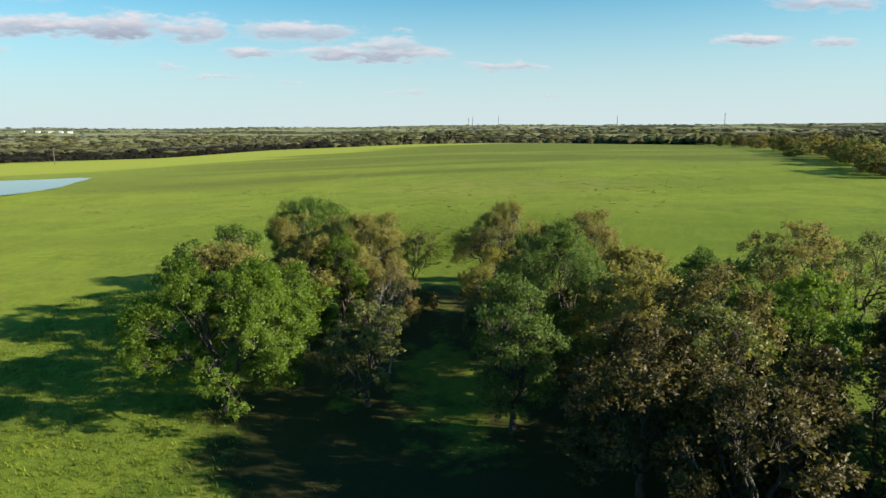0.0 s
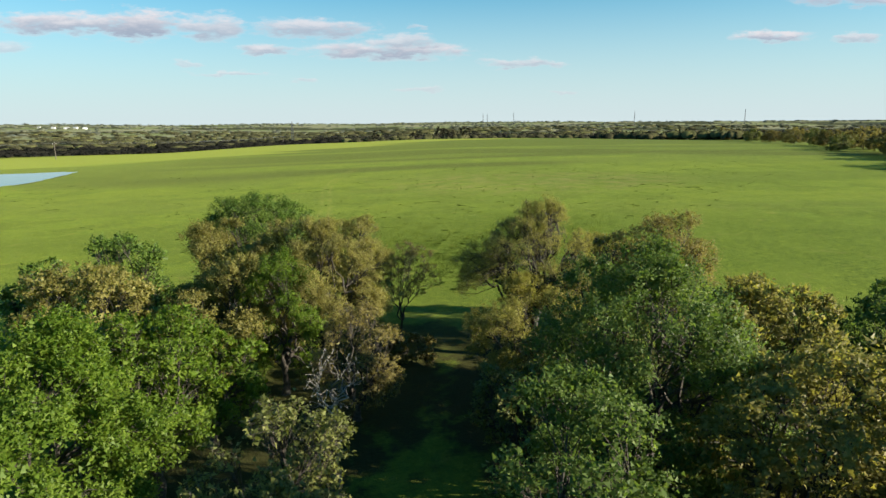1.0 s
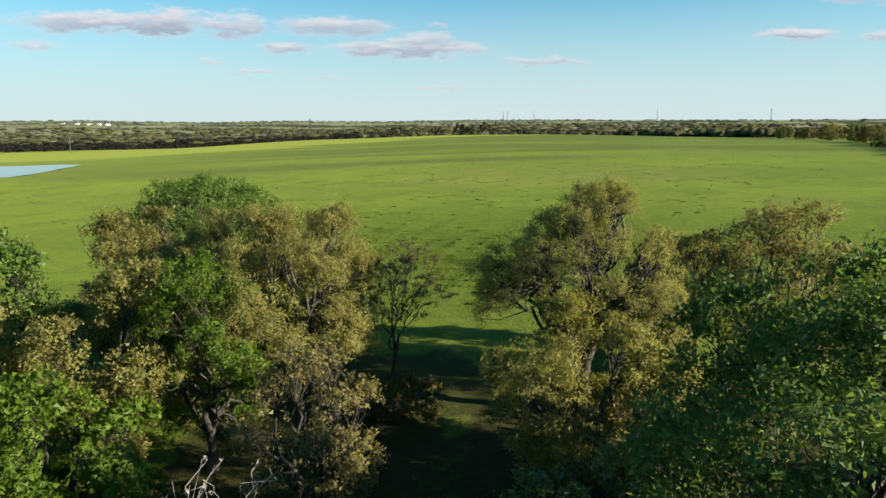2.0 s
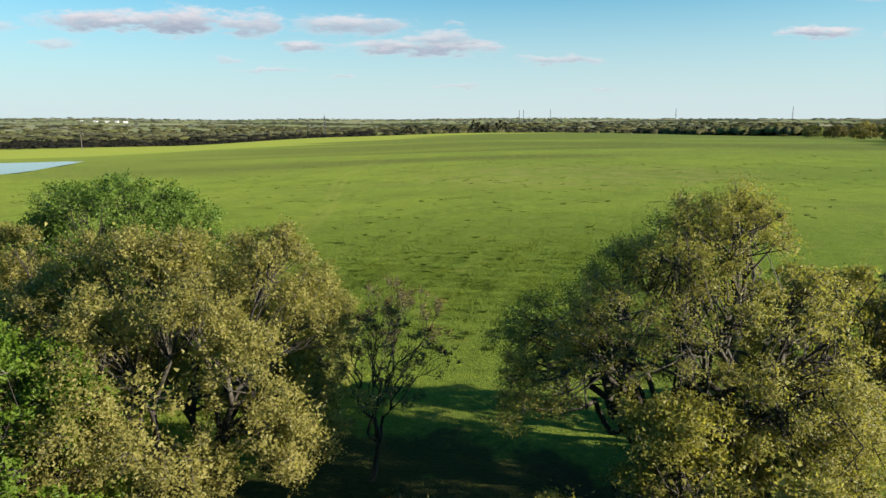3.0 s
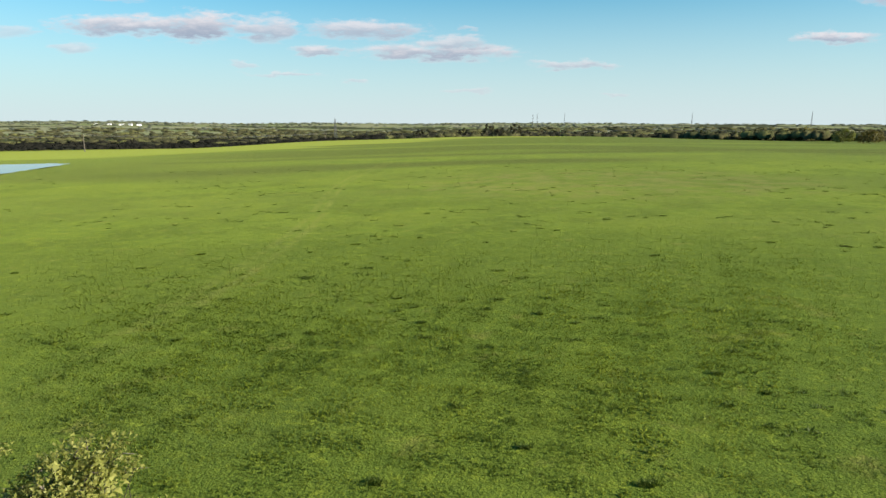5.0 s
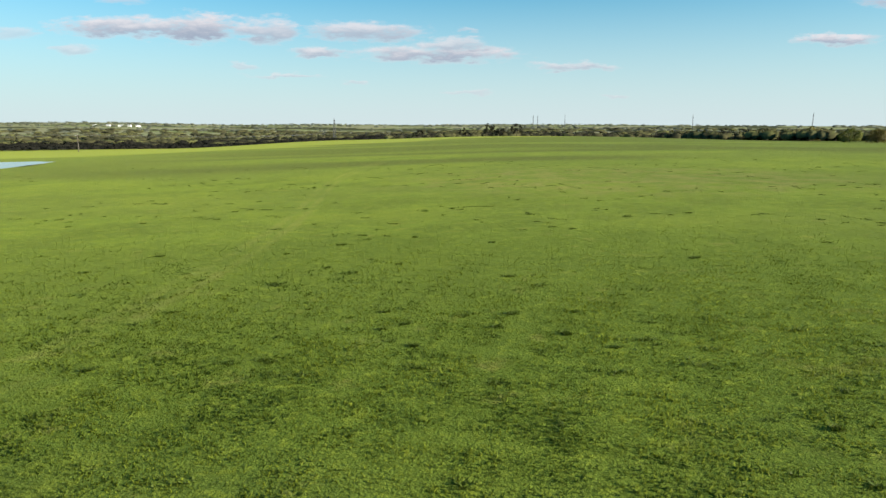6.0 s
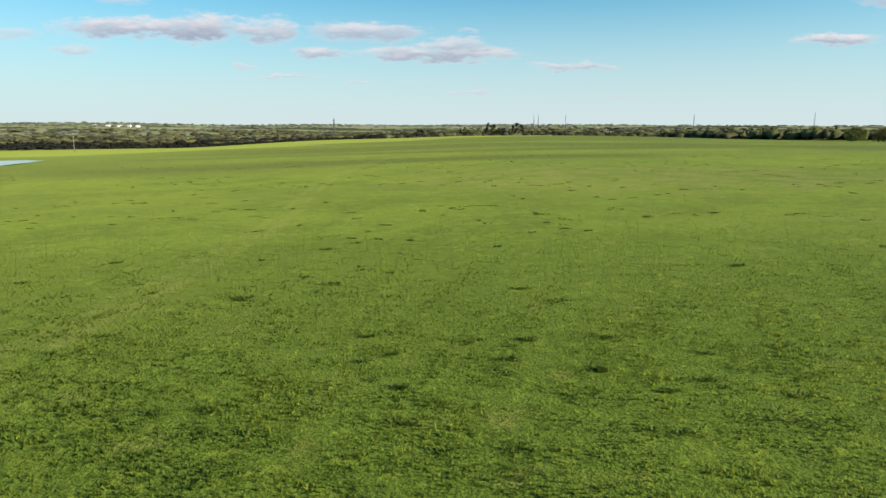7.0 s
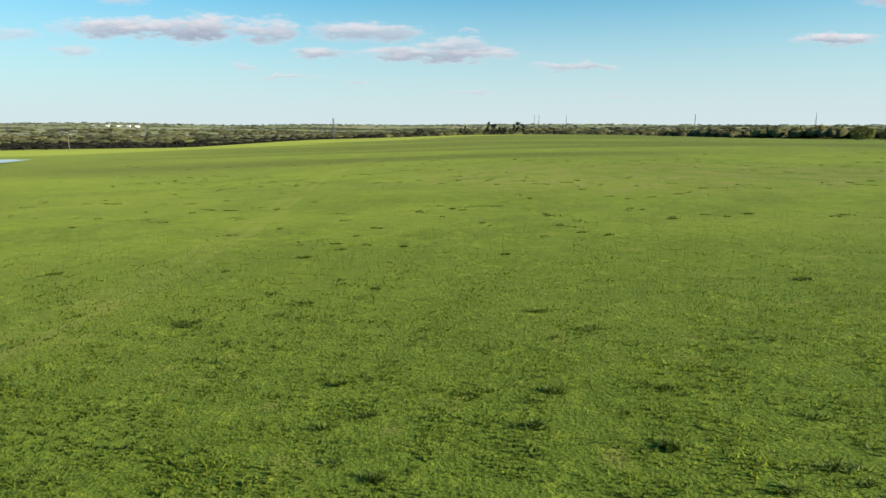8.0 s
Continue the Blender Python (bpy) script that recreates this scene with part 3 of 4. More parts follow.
GROVE = "trees of the grove"
OLIVE = "spreading oak with olive-gold young leaves on the meadow"
GREEN = "broad oak in fresh green leaf at the grove"
DARK = "dense dark green juniper-like tree with a rounded top"
BRONZE = "oak with bronze brown unfolding leaves in the grove"
SAGE = "small grey-green tree with thin foliage and visible twigs"
BRUSH = "low tangled bush in the shade under the oaks"
SUNLIT = "small sunlit tree with pale olive leaves at the grove's edge"
TREES = [
    # name, label, x, y, top, radius, leaves, options
    ("oak_tree", OLIVE, -2.3, 70.8, 9.8, 5.9, M_KHAKI, dict(size=0.069, lai=2.3, boughs=38, clumps=18, bare=0.10, trunk=0.34, low=-0.75, puff=0.33, shoots=18, twigs=0.35)),
    ("oak_tree", OLIVE, 13.5, 68.6, 11.2, 5.5, M_OLIVE,
     dict(size=0.057, lai=1.55, boughs=36, clumps=18, bare=0.38, fork_at=0.24, trunk=0.44, low=-0.35, puff=0.34, inner=0.06, skirt=2, forks=6, crooked=0.10,
          shoots=18, twigs=0.45, stretch=(1.0, 0.75), droop=2.2)),
    ("juniper_tree", DARK, -9.2, 81.8, 10.4, 5.0, M_DARK, dict(size=0.095, lai=2.9, boughs=44, clumps=15, bare=0.0, trunk=0.26, low=-0.85, inner=0.2, crooked=0.04, puff=0.34, reach_out=(0.66, 0.10), skirt=0)),
    ("oak_tree", OLIVE, -9.6, 74.6, 9.2, 4.2, M_KHAKI, dict(size=0.10)),
    ("oak_tree", GREEN, -12.4, 47.8, 9.5, 6.7, M_GREEN, dict(size=0.125, lai=2.7, boughs=32, clumps=15, bare=0.06, trunk=0.36, low=-0.6, skirt=5, puff=0.32)),
    ("oak_tree", GREEN, -8.6, 54.0, 8.0, 3.3, M_GREEN, dict()),
    ("oak_tree", OLIVE, -8.2, 65.0, 8.1, 3.8, M_KHAKI, dict(size=0.105)),
    ("oak_tree", OLIVE, -15.6, 63.4, 8.4, 4.0, M_KHAKI, dict()),
    ("juniper_tree", DARK, -16.0, 69.2, 9.1, 3.4, M_DARK, dict(lai=2.8, bare=0.06)),
    ("juniper_tree", DARK, -20.2, 67.2, 7.8, 2.6, M_DARK, dict(lai=2.8, bare=0.06)),
    ("oak_tree", GREEN, -7.4, 59.2, 5.8, 3.2, M_GREEN, dict()),
    ("elm_tree", GREEN, -4.3, 65.4, 8.6, 2.7, M_GREEN, dict(size=0.085)),
    ("thorn_tree", SAGE, 0.8, 61.0, 6.0, 2.7, M_TAN, dict(size=0.10, lai=1.2, twigs=0.6)),
    ("thorn_tree", SAGE, -1.4, 46.2, 6.2, 3.1, M_SAGE, dict(lai=1.3, bare=0.1, twigs=0.5)),
    ("hackberry_tree", SAGE, 3.4, 74.0, 7.1, 2.5, M_BROWN,
     dict(size=0.075, lai=0.5, bare=0.22, trunk=0.13, lean=(0.9, 0.3), twigs=1.0, inner=0.0, boughs=18, clumps=10, low=-0.2, skirt=0, thick=0.011)),
    ("oak_tree", OLIVE, 11.9, 63.0, 6.6, 4.1, M_OLIVE, dict(size=0.078, lai=2.1, bare=0.10, boughs=24, clumps=15)),
    ("oak_tree", GREEN, 14.4, 50.2, 11.1, 5.4, M_LEAF, dict(size=0.11, lai=2.4, boughs=32, clumps=15, bare=0.04, trunk=0.34, inner=0.5)),
    ("oak_tree", GREEN, 8.7, 40.4, 9.2, 3.1, M_LEAF, dict(size=0.12, bare=0.06)),
    ("thorn_tree", SAGE, 9.6, 55.0, 4.2, 2.4, M_SAGE, dict(lai=1.4)),
    ("thorn_tree", SAGE, 12.8, 58.4, 4.6, 2.6, M_BROWN, dict(lai=1.4)),
    ("oak_tree", OLIVE, 18.4, 44.4, 9.2, 4.2, M_KHAKI, dict(bare=0.06)),
    ("oak_tree", BRONZE, 14.4, 31.8, 8.7, 4.8, M_BRONZE_SHADED, dict(lai=2.3, bare=0.05)),
    ("oak_tree", BRONZE, 21.8, 37.8, 9.9, 4.4, M_BROWN, dict(lai=1.8)),
    ("oak_tree", BRONZE, 24.0, 27.0, 8.6, 5.2, M_BRONZE_SHADED, dict(lai=2.4, bare=0.05)),
    ("oak_tree", BRONZE, 17.2, 25.4, 8.2, 4.2, M_BRONZE_SHADED, dict(lai=1.9, bare=0.05, skirt=6)),
    ("oak_tree", GREEN, 29.5, 53.5, 8.2, 4.4, M_LEAF, dict()),
    ("oak_tree", OLIVE, 25.0, 59.5, 7.4, 3.6, M_KHAKI, dict()),
    ("oak_tree", OLIVE, 21.6, 53.0, 8.6, 3.8, M_KHAKI, dict()),
    ("oak_tree", GREEN, 28.6, 39.8, 9.4, 4.0, M_GREEN, dict(lai=2.2)),
    ("oak_tree", GREEN, 34.0, 45.5, 7.0, 3.8, M_GREEN, dict()),
    ("oak_tree", OLIVE, 37.4, 53.6, 10.6, 4.4, M_TAN, dict(lai=1.6)),
    ("oak_tree", GREEN, 45.0, 54.0, 9.4, 4.2, M_SAGE, dict(lai=1.3, size=0.16)),
    ("oak_tree", OLIVE, 23.2, 68.8, 9.9, 3.6, M_TAN, dict(size=0.10, lai=1.9, boughs=22, clumps=16, bare=0.1, shoots=18, crooked=0.05)),
    ("oak_tree", OLIVE, 20.2, 74.0, 7.8, 3.4, M_OLIVE, dict(size=0.095, bare=0.15, low=-0.6)),
    ("thorn_tree", SUNLIT, -3.9, 81.4, 7.0, 2.7, M_BRIGHT, dict(size=0.062, lai=3.0, bare=0.0, shoots=16, low=-0.9, trunk=0.12, boughs=24, inner=0.5)),
    ("thorn_tree", SUNLIT, 0.2, 81.2, 6.3, 2.1, M_BRIGHT, dict(size=0.062, lai=3.0, bare=0.0, shoots=16, low=-0.9, trunk=0.12, boughs=24, inner=0.5)),
    ("dead_tree", "bare grey tree with upright leafless twigs", 19.6, 69.8, 8.6, 1.6, M_SAGE,
     dict(size=0.12, lai=0.15, bare=0.4, trunk=0.14, twigs=1.0, inner=0.0, boughs=10, clumps=6, skirt=0)),
    ("dead_tree", "small dead tree with pale bleached branches", 0.4, 52.2, 6.3, 1.6, M_SAGE,
     dict(lai=0.0, bare=0.58, trunk=0.085, twigs=0.25, boughs=12, clumps=3, skirt=0, shoots=12, wood=M_PALE, crooked=0.12, thick=0.02)),
    ("oak_tree", BRONZE, 19.6, 33.2, 8.9, 4.2, M_SAGE, dict(lai=2.0, bare=0.04, skirt=6)),
    # bushes added to keep low sun off the grove floor
    ("hawthorn_bush", BRUSH, 18.6, 72.0, 2.2, 2.4, M_SAGE, dict(lai=1.6, bare=0.02, trunk=0.09)),
    ("hawthorn_bush", BRUSH, 19.6, 77.0, 2.2, 2.4, M_SAGE, dict(lai=1.6, bare=0.02, trunk=0.09)),
    ("hawthorn_bush", BRUSH, 17.8, 65.6, 2.6, 2.6, M_BROWN, dict(lai=1.6, bare=0.02, trunk=0.09)),
    ("hawthorn_bush", BRUSH, 4.4, 69.4, 0.9, 1.9, M_BROWN, dict(lai=1.6, bare=0.02, trunk=0.09)),
    # unseen trees to the right, added to cast shade into the grove
    ("oak_tree", BRONZE, 31.0, 24.0, 8.8, 5.4, M_BRONZE_SHADED, dict(size=0.2, lai=2.8)),
    ("oak_tree", BRONZE, 29.0, 14.5, 9.6, 5.6, M_BROWN, dict(size=0.3, lai=3.2)),
    ("oak_tree", BRONZE, 40.0, 25.0, 10.0, 6.0, M_BROWN, dict(size=0.3, lai=3.2)),
    ("oak_tree", BRONZE, 37.0, 35.0, 9.0, 5.2, M_BROWN, dict(size=0.3, lai=3.0)),
    ("oak_tree", GREEN, 40.0, 11.0, 10.4, 6.0, M_SAGE, dict(size=0.3, lai=3.2)),
    ("oak_tree", GREEN, 50.0, 17.0, 10.4, 6.0, M_SAGE, dict(size=0.3, lai=3.2)),
]
for number, (name, label, x, y, top, radius, leaf, options) in enumerate(TREES):
    make_tree(name, label, x, y, top, radius, leaf, 11 + number, group=GROVE, **options)


# ---------------------------------------------------------------- far trees
def far_crowns(rng, places, heights, per, spread, fine=2):
    """Crowns of far trees: a lumpy heart of leaves with sprays round its rim, down to the ground."""
    bm = bmesh.new()
    bmesh.ops.create_icosphere(bm, subdivisions=fine, radius=1.0)
    ball = np.array([v.co[:] for v in bm.verts])
    tris = np.array([[v.index for v in f.verts] for f in bm.faces])
    bm.free()
    n, k = len(places), len(ball)
    wide = spread * (0.75 + 0.5 * rng.random(n))
    size = np.stack([heights * wide, heights * wide, heights * 0.50], 1)
    lumps = 0.78 + 0.30 * rng.random((n, k))
    core = ball[None] * lumps[..., None] * size[:, None] * 0.80 + (places + np.stack([0 * heights, 0 * heights, heights * 0.48], 1))[:, None]
    core_faces = (tris[None] + (np.arange(n) * k)[:, None, None]).reshape(-1, 3)
    core_soft = np.broadcast_to(ball[None] * 0.45 + (0, 0, 0.8), core.shape) + rng.normal(size=core.shape) * 0.2
    idx = np.repeat(np.arange(n), per)
    d = rng.normal(size=(len(idx), 3))
    d /= np.linalg.norm(d, axis=1, keepdims=True)
    d[:, 2] = np.where(d[:, 2] < -0.4, -d[:, 2], d[:, 2])
    pos = places[idx] + d * size[idx] * (0.66 + 0.44 * rng.random(len(idx)))[:, None] + np.stack([0 * idx, 0 * idx, heights[idx] * 0.48], 1)
    along = np.cross(d, rng.normal(size=d.shape))
    along /= np.linalg.norm(along, axis=1, keepdims=True) + 1e-9
    across = np.cross(d, along) * 0.6 + d * rng.normal(size=(len(idx), 1)) * 0.5
    s = (heights[idx] * (0.06 + 0.08 * rng.random(len(idx))))[:, None]
    sprays = np.stack([pos - along * s, pos + along * s, pos + across * s * 1.6], 1).reshape(-1, 3)
    soft = np.repeat(d * 0.45 + (0, 0, 0.8) + rng.normal(size=d.shape) * 0.2, 3, axis=0)
    verts, faces = joined([(core.reshape(-1, 3), core_faces), (sprays, np.arange(3 * len(idx)).reshape(-1, 3))])
    soft = np.concatenate([core_soft.reshape(-1, 3), soft])
    return verts, faces, soft / np.linalg.norm(soft, axis=1, keepdims=True)


def woods(name, label, seed, xs, ys, heights, per, mat, spread=0.6, fine=2):
    rng = np.random.default_rng(seed)
    places = np.stack([xs, ys, ground_z(xs, ys)], 1)
    verts, faces, soft = far_crowns(rng, places, heights, per, spread, fine)
    ob = new(name, mesh_np(name, verts, faces, mat, True, normals=soft))
    tagged(ob, label, "woods", kind="stuff")


def along_line(rng, points, count, depth):
    """Scatter behind a line of the plan: places and how far behind."""
    points = np.array(points, float)
    length = np.r_[0, np.cumsum(np.linalg.norm(np.diff(points, axis=0), axis=1))]
    s = rng.random(count) * length[-1]
    back = rng.random(count) ** 1.6 * depth
    x, y = np.interp(s, length, points[:, 0]), np.interp(s, length, points[:, 1])
    out = np.hypot(x - 7, y - 80)
    return x + (x - 7) / out * back, y + (y - 80) / out * back


rng = np.random.default_rng(5)
LEFT_EDGE = [(-900, 420), (-560, 560), (-420, 620), (-290, 690), (-150, 760), (-60, 810)]
MID_EDGE = [(-60, 810), (120, 830), (270, 800)]
RIGHT_EDGE = [(250, 800), (310, 700), (345, 652), (400, 612), (520, 560), (780, 480)]
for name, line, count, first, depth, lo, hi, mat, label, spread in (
        ("scrub_west", LEFT_EDGE, 2000, 0, 170, 2.0, 5.5, M_SHADED_WEST, "leafless-looking scrub, its colour darkened as cloud shade, along the low edge of the meadow", 1.0),
        ("woods_west", LEFT_EDGE, 1000, 120, 330, 5.5, 9.5, M_SHADED_WEST, "brown woods behind the scrub, their colour darkened as cloud shade", 1.1),
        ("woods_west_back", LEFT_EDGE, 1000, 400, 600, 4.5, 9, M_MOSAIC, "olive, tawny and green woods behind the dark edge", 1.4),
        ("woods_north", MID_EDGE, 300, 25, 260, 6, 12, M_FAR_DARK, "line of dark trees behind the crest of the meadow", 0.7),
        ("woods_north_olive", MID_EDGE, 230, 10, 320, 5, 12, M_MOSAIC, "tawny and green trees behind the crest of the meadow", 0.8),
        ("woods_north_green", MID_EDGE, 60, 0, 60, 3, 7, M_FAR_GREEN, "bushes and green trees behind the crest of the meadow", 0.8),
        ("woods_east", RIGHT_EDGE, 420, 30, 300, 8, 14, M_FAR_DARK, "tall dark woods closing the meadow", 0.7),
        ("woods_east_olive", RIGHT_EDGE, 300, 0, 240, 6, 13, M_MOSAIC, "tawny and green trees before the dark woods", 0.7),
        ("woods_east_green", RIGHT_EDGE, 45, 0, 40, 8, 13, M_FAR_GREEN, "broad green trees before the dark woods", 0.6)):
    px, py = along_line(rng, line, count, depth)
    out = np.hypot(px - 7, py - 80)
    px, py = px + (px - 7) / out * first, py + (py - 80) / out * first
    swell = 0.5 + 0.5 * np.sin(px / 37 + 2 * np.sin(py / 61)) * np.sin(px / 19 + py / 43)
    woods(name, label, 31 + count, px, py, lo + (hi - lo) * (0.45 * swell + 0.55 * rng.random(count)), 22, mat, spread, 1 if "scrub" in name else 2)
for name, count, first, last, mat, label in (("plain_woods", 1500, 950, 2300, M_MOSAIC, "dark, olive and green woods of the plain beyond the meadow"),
                                             ("horizon_woods", 1700, 1900, 4700, M_HAZED, "green and olive woods of the plain at the horizon, pale with painted haze")):
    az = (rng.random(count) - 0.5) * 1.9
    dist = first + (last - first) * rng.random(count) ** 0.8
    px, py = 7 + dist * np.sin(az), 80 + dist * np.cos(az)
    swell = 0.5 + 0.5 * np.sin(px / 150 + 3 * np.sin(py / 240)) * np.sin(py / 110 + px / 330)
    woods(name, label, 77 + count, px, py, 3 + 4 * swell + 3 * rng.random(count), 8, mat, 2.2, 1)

for x, y, high in ((58, 800, 17), (90, 805, 17), (74, 830, 13), (30, 815, 13), (-20, 820, 13)):
    z = float(ground_z(x, y))
    make_tree("field_tree", "tall lone tree rising above the woods behind the crest", x, y, z + high, high * 0.42, M_FAR_DARK, 77 + x, size=0.7, lai=1.6,
              boughs=9, clumps=5, bare=0.3, twigs=0.1, shoots=10, forks=4, thick=0.04, group="tall trees on the skyline")

# a hedgerow of separate trees beside the meadow
HEDGEROW = [(178, 206, 7.5), (186, 219, 9.5), (194, 232, 11), (200, 238, 7), (219, 279, 7), (229, 297, 8), (246, 326, 9), (262, 372, 9), (276, 412, 9), (206, 246, 8), (214, 268, 12), (224, 290, 10), (238, 306, 11), (232, 338, 8), (256, 352, 12),
            (268, 395, 10), (284, 430, 11), (300, 480, 12), (318, 540, 10), (336, 600, 11), (352, 680, 12)]
for number, (x, y, high) in enumerate(HEDGEROW):
    z = float(ground_z(x, y))
    make_tree("hedgerow_tree", "broad olive-brown tree of the hedgerow beside the meadow", x, y, z + high, high * 0.78,
              (M_BROWN, M_SAGE, M_TAN)[number % 3], 301 + number, size=0.45, lai=2.2, bare=0.0, twigs=0.1, forks=4, shoots=8, clumps=8, thick=0.03, group="trees of the hedgerow", low=-0.9)


# ---------------------------------------------------------------- power line, masts and farm
def make_pole(x, y, high, label):
    z = float(ground_z(x, y))
    pole = new("power_pole")
    pole.location = (x, y, z)
    tagged(pole, label, "power pole", "poles of the power line")
    part("post", mesh_np("post", *tube([(0, 0, -0.5), (0, 0, high * 0.5), (0, 0, high)], (0.34, 0.30, 0.26), 8), M_POLE, True), pole)
    arm = part("crossarm", mesh_np("crossarm", *tube([(-1.8, 0, high - 1.2), (1.8, 0, high - 1.2)], (0.16, 0.16), 4), M_POLE), pole)
    for dx in (-1.6, 0.0, 1.6):
        zi = high if dx == 0 else high - 1.05
        part("insulator", mesh_np("insulator", *tube([(dx, 0, zi - 0.1), (dx, 0, zi + 0.12), (dx, 0, zi + 0.34)], (0.10, 0.15, 0.06), 8), M_WHITE, True), arm)
    return np.array([x, y, z + high])


def make_wire(a, b, sag):
    t = np.linspace(0, 1, 25)[:, None]
    pts = a + (b - a) * t - (0, 0, sag) * (4 * t * (1 - t))
    ob = new("power_wire", mesh_np("power_wire", *tube(pts, np.full(25, 0.07), 4), M_WIRE, True))
    tagged(ob, "thin grey power wire strung between timber poles", "wire", "wires of the power line")


LINE = [(-640, 505, 14), (-293, 608, 14.5), (-160, 985, 15), (292, 940, 17), (760, 1010, 17)]
tops = [make_pole(x, y, high, "tall timber power pole with a crossarm at the wood's edge") for x, y, high in LINE]
for a, b in zip(tops, tops[1:]):
    for dx, dz in ((-1.6, -0.7), (0.0, 0.34), (1.6, -0.7)):
        make_wire(a + (dx, 0, dz), b + (dx, 0, dz), 3.2)


def make_mast(x, y, high, wide, label):
    z = float(ground_z(x, y))
    mast = new("lattice_mast")
    mast.location = (x, y, z)
    tagged(mast, label, "mast", "masts on the skyline")
    legs = [(wide, 0), (-wide / 2, wide * 0.866), (-wide / 2, -wide * 0.866)]
    for lx, ly in legs:
        part("leg", mesh_np("leg", *tube([(lx, ly, -0.5), (lx * 0.35, ly * 0.35, high)], (wide * 0.16, wide * 0.12), 5), M_STEEL), mast)
    levels = np.linspace(0, 1, 10)
    for (ax, ay), (bx, by) in zip(legs, legs[1:] + legs[:1]):
        pieces = []
        for lo, hi in zip(levels, levels[1:]):
            ka, kb = 1 - 0.65 * lo, 1 - 0.65 * hi
            pieces.append(tube([(ax * ka, ay * ka, lo * high), (bx * kb, by * kb, hi * high)], (wide * 0.07, wide * 0.07), 4))
        part("bracing", mesh_np("bracing", *joined(pieces), M_STEEL), mast)
    part("antenna", mesh_np("antenna", *tube([(0, 0, high - 1), (0, 0, high * 1.08)], (wide * 0.14, wide * 0.08), 6), M_STEEL), mast)


for x, y, high, wide in ((-158, 1060, 34, 2.6), (374, 2700, 52, 2.2), (392, 2700, 52, 2.2), (512, 2750, 54, 2.0), (1030, 2720, 58, 2.4), (1510, 2700, 62, 2.4)):
    make_mast(x, y, high, wide, "slender steel lattice mast rising over the far woods")


def make_barn(x, y, long, deep, high, turn):
    z = float(ground_z(x, y))
    barn = new("farm_building")
    barn.matrix_world = pose(x, y, z, 0, 0, turn)
    tagged(barn, "low white farm building with a grey pitched roof among trees", "farm building", "far farm buildings")

    def block(name, mat, corners, faces):
        return part(name, mesh_np(name, corners, faces, mat), barn)

    a, b, h = long / 2, deep / 2, high
    block("wall", M_WHITE, [(-a, -b, -1), (a, -b, -1), (a, b, -1), (-a, b, -1), (-a, -b, h), (a, -b, h), (a, b, h), (-a, b, h)],
          [(0, 1, 5, 4), (1, 2, 6, 5), (2, 3, 7, 6), (3, 0, 4, 7)])
    block("roof", M_ROOF, [(-a - .5, -b - .5, h), (a + .5, -b - .5, h), (a + .5, 0, h + deep * .3), (-a - .5, 0, h + deep * .3), (a + .5, b + .5, h), (-a - .5, b + .5, h)],
          [(0, 1, 2, 3), (3, 2, 4, 5)])
    for side in (-1, 1):
        block("gable", M_WHITE, [(side * a, -b, h), (side * a, 0, h + deep * .27), (side * a, 0, h + deep * .27), (side * a, b, h)], [(0, 1, 2, 3)])
    for k in range(int(long // 7)):
        wx = -a + 3.5 + 7 * k
        block("window", M_GLASS, [(wx - 1, -b - .05, 1.2), (wx + 1, -b - .05, 1.2), (wx + 1, -b - .05, 2.8), (wx - 1, -b - .05, 2.8)], [(0, 1, 2, 3)])


for x, y, long, deep, high, turn in ((-1262, 2620, 17, 8, 4, 8), (-1236, 2640, 14, 8, 5, -5), (-1330, 2660, 15, 8, 4, 3), (-1180, 2600, 12, 7, 4, 20),
                                     (-1209, 2655, 16, 8, 4, 12), (-1402, 2690, 14, 7, 4, -8)):
    make_barn(x, y, long, deep, high, turn)


# ---------------------------------------------------------------- grass
def blades(rng, xs, ys, high, per, lean, wide):
    """Tufts of grass blades: corners and triangles."""
    n = len(xs)
    idx = np.repeat(np.arange(n), per)
    m = len(idx)
    ang = rng.random(m) * 2 * np.pi
    out = np.stack([np.cos(ang), np.sin(ang)], 1)
    h = high[idx] * (0.55 + 0.6 * rng.random(m))
    spread = lean * h * (0.3 + rng.random(m))
    bx, by = xs[idx] + out[:, 0] * 0.35 * spread, ys[idx] + out[:, 1] * 0.35 * spread
    zb = ground_z(xs, ys)[idx]
    w = wide * (0.7 + 0.6 * rng.random(m))
    a = np.stack([bx - out[:, 1] * w, by + out[:, 0] * w, zb - 0.02], 1)
    b = np.stack([bx + out[:, 1] * w, by - out[:, 0] * w, zb - 0.02], 1)
    c = np.stack([bx + out[:, 0] * spread, by + out[:, 1] * spread, zb + h], 1)
    return np.stack([a, b, c], 1).reshape(-1, 3), np.arange(3 * m).reshape(-1, 3)


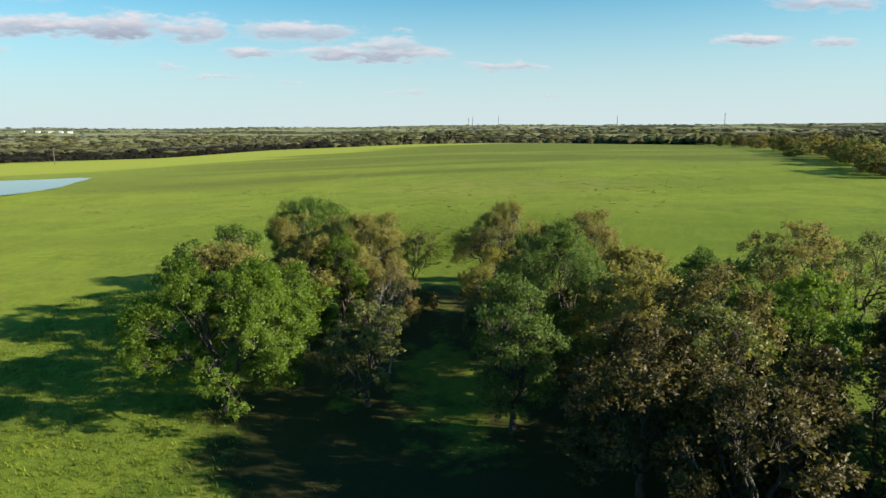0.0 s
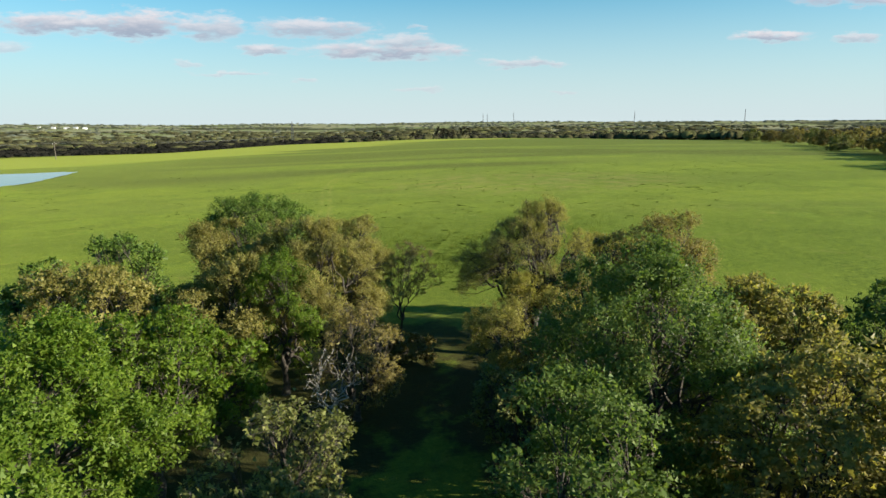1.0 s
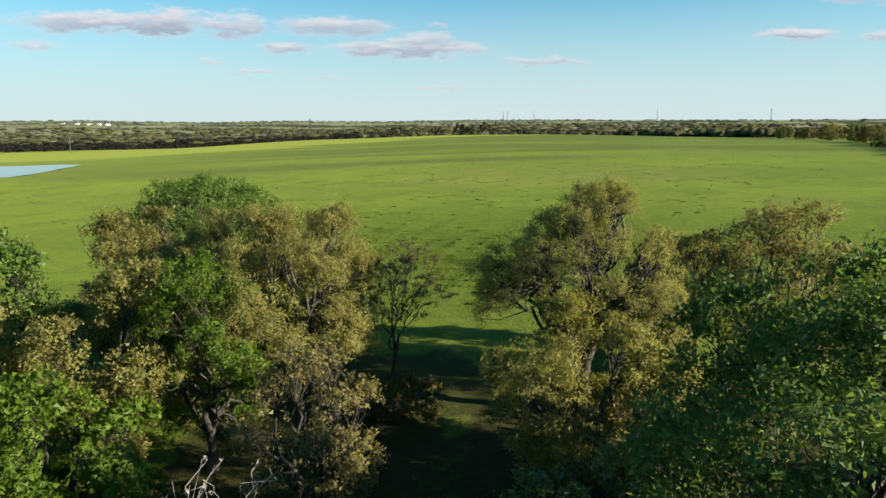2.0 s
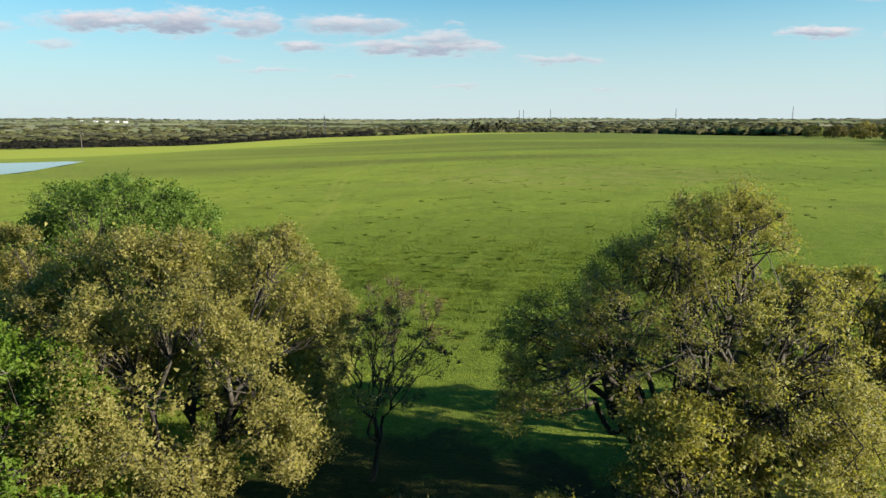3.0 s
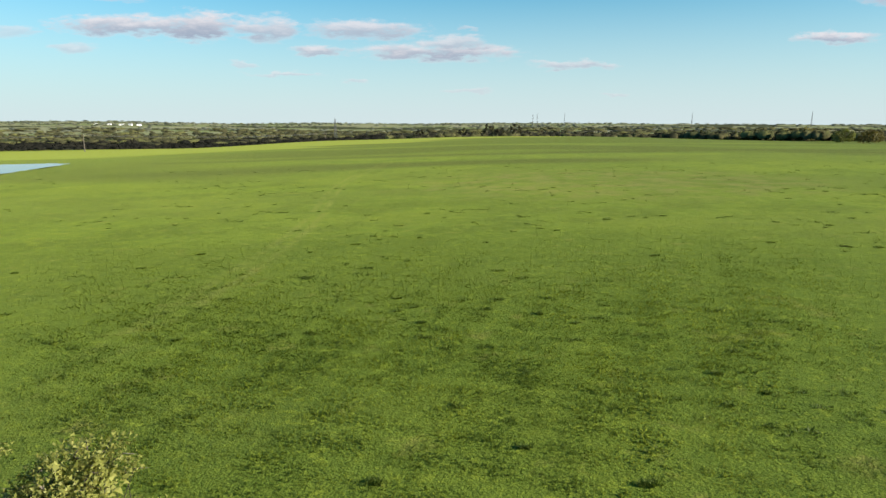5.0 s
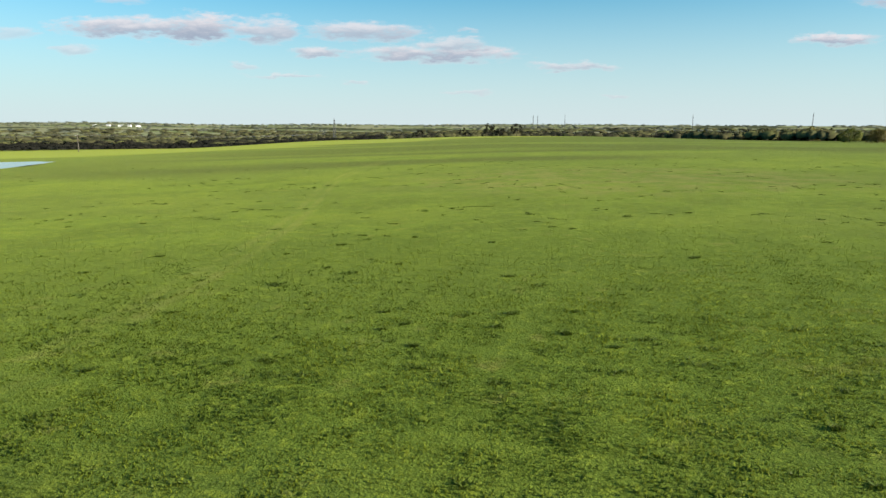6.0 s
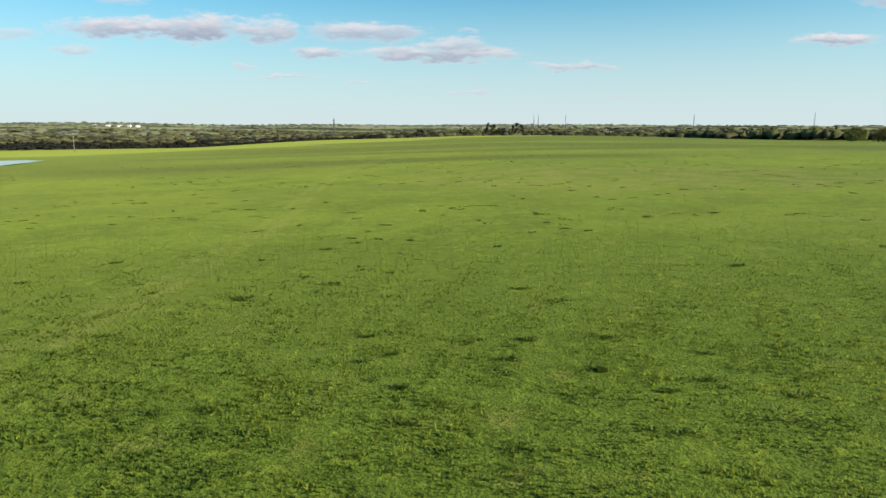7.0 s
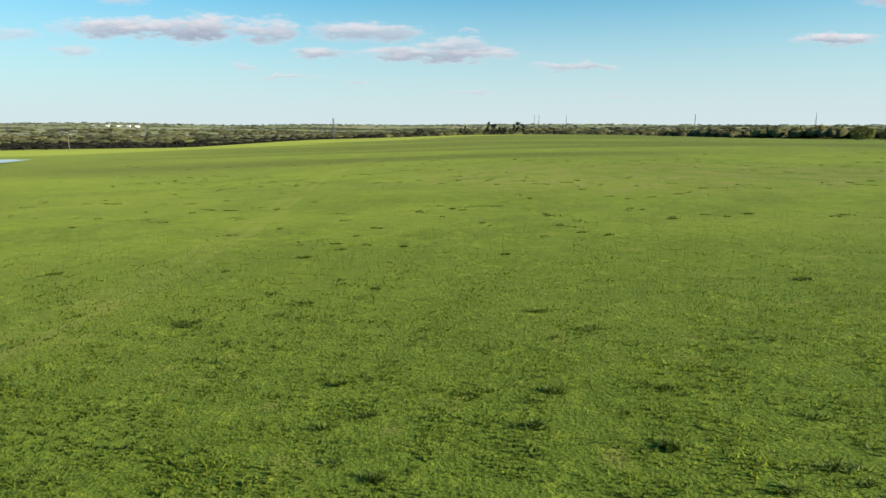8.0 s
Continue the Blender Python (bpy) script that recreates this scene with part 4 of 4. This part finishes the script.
def make_grass():
    rng = np.random.default_rng(3)
    count = 120000
    y = 86 + 85 * rng.random(count) ** 1.25
    half = 16 + 0.80 * (y - 94)
    side = 2 * rng.random(count) - 1
    x = 6.7 + side * np.maximum(half, 14)
    fade = np.clip((y - 86) / 16, 0, 1) * np.clip((155 - y) / 45, 0, 1) * np.clip((1 - np.abs(side)) / 0.3, 0, 1)
    keep = rng.random(count) < fade + 0.1
    x, y, fade = x[keep], y[keep], fade[keep]
    count = len(x)
    thick = 0.5 + 0.5 * np.sin(x * 0.9 + 2 * np.sin(y * 0.7)) * np.cos(y * 0.8 + np.sin(x * 0.5))
    wide = 0.5 + 0.5 * np.sin(x * 0.23 + 1.5 * np.sin(y * 0.17)) * np.sin(y * 0.21 + 0.8)
    high = (0.04 + 0.10 * rng.random(count)) * (0.5 + 0.7 * thick + 0.5 * wide) * (0.35 + 0.65 * fade)
    verts, faces = blades(rng, x, y, high * 0.75, 3, 1.25, 0.026)
    lie = np.repeat(rng.normal(size=(len(faces), 3)) * 0.30 + (0, 0, 1.0), 3, axis=0)
    ob = new("grass", mesh_np("grass", verts, faces, M_BLADE, normals=lie / np.linalg.norm(lie, axis=1, keepdims=True)))
    tagged(ob, "lush short spring grass with lighter and darker tufts", "grass", kind="stuff")
    # upright blades where the sward is longest
    count = 78000
    y = 80 + 46 * rng.random(count) ** 1.1
    side = 2 * rng.random(count) - 1
    x = 6.7 + side * (14 + 0.75 * (y - 84))
    clumpy = np.sin(x * 1.1 + 2 * np.sin(y * 0.9)) * np.sin(y * 1.3 + np.sin(x * 0.6)) + 0.6 * np.sin(x * 0.31 + 1.0) * np.sin(y * 0.37)
    fade = np.clip((126 - y) / 24, 0, 1) * np.clip((y - 80) / 14, 0, 1) * np.clip((1 - np.abs(side)) / 0.35, 0, 1)
    keep = (rng.random(count) < 0.62 + 0.38 * clumpy) & (rng.random(count) < fade)
    x, y, clumpy = x[keep], y[keep], clumpy[keep]
    verts, faces = blades(rng, x, y, (0.05 + 0.07 * rng.random(len(x))) * (1 + 0.35 * clumpy), 3, 0.6, 0.014)
    lie = np.repeat(rng.normal(size=(len(faces), 3)) * 0.45 + (0, 0, 0.9), 3, axis=0)
    ob = new("grass", mesh_np("grass", verts, faces, M_SWARD, normals=lie / np.linalg.norm(lie, axis=1, keepdims=True)))
    tagged(ob, "longer upright meadow grass in uneven tufts", "grass", kind="stuff")
    count = 18000
    x, y = -40 + 60 * rng.random(count), 20 + 64 * rng.random(count)
    open_grass = ((x - 12) / 25) ** 2 + ((y - 52) / 37) ** 2 > 0.8 + 0.25 * rng.random(count)
    x, y = x[open_grass], y[open_grass]
    count = len(x)
    ob = new("grass", mesh_np("grass", *blades(rng, x, y, 0.15 + 0.25 * rng.random(count), 4, 0.9, 0.03), M_BLADE))
    tagged(ob, "taller grass round and under the grove's trees", "grass", kind="stuff")


TUSSOCKS = [(7.6, 88.6, 0.9), (13.2, 90.7, 0.7), (4.2, 91.3, 0.7), (19.8, 87.7, 0.8), (5.6, 90.0, 0.7), (8.1, 89.2, 0.8), (10.0, 89.4, 0.6),
            (19.1, 99.4, 0.5), (10.2, 113.0, 0.6), (5.2, 108.3, 0.5), (-2.4, 136.1, 0.8), (10.9, 121.5, 0.9), (-17.5, 133.5, 0.9),
            (25.0, 126.2, 0.9), (26.6, 149.2, 1.0), (12.4, 109.4, 0.6), (46.0, 128.2, 1.0), (-1.3, 107.2, 0.7), (6.0, 87.0, 0.6), (9.2, 86.4, 0.6)]


def make_tussock(x, y, wide, seed):
    rng = np.random.default_rng(seed)
    n = 44
    xs, ys = x + rng.normal(size=n) * wide * 0.24, y + rng.normal(size=n) * wide * 0.17
    verts, faces = blades(rng, xs, ys, 0.07 + 0.14 * rng.random(n), 6, 0.9, 0.022)
    at = np.array([x, y, float(ground_z(x, y))])
    ob = new("grass_tussock", mesh_np("grass_tussock", verts - at, faces, M_TUSSOCK))
    ob.location = at
    tagged(ob, "dark rank tussock standing out of the short meadow grass", "tussock", "tussocks of the meadow")


make_grass()
for number, (x, y, wide) in enumerate(TUSSOCKS):
    make_tussock(x, y, wide, 900 + number)
rng = np.random.default_rng(8)
count = 1000
y = 92 + 190 * rng.random(count) ** 0.9
x = 6.7 + (2 * rng.random(count) - 1) * (14 + 0.8 * (y - 84))
keep = np.sin(x * 0.11 + 2 * np.sin(y * 0.06)) + np.sin(y * 0.13 + x * 0.05) + 1.9 * rng.random(count) > 0.9 - 0.5 * np.exp(-((x - 40) / 50) ** 2 - ((y - 205) / 45) ** 2)
x, y = x[keep], y[keep]
pieces = []
for cx, cy in zip(x, y):
    k = int(rng.integers(5, 18))
    wide = 0.10 + 0.45 * rng.random() ** 2 + 0.0012 * (cy - 90)
    pieces.append((cx + rng.normal(size=k) * wide, cy + rng.normal(size=k) * wide * 0.6))
tx, ty = np.concatenate([p[0] for p in pieces]), np.concatenate([p[1] for p in pieces])
ob = new("far_tussocks", mesh_np("far_tussocks", *blades(rng, tx, ty, 0.06 + 0.09 * rng.random(len(tx)), 5, 1.7, 0.04), M_TUSSOCK))
tagged(ob, "dark tussocks scattered thinly over the meadow", "tussocks", kind="stuff")
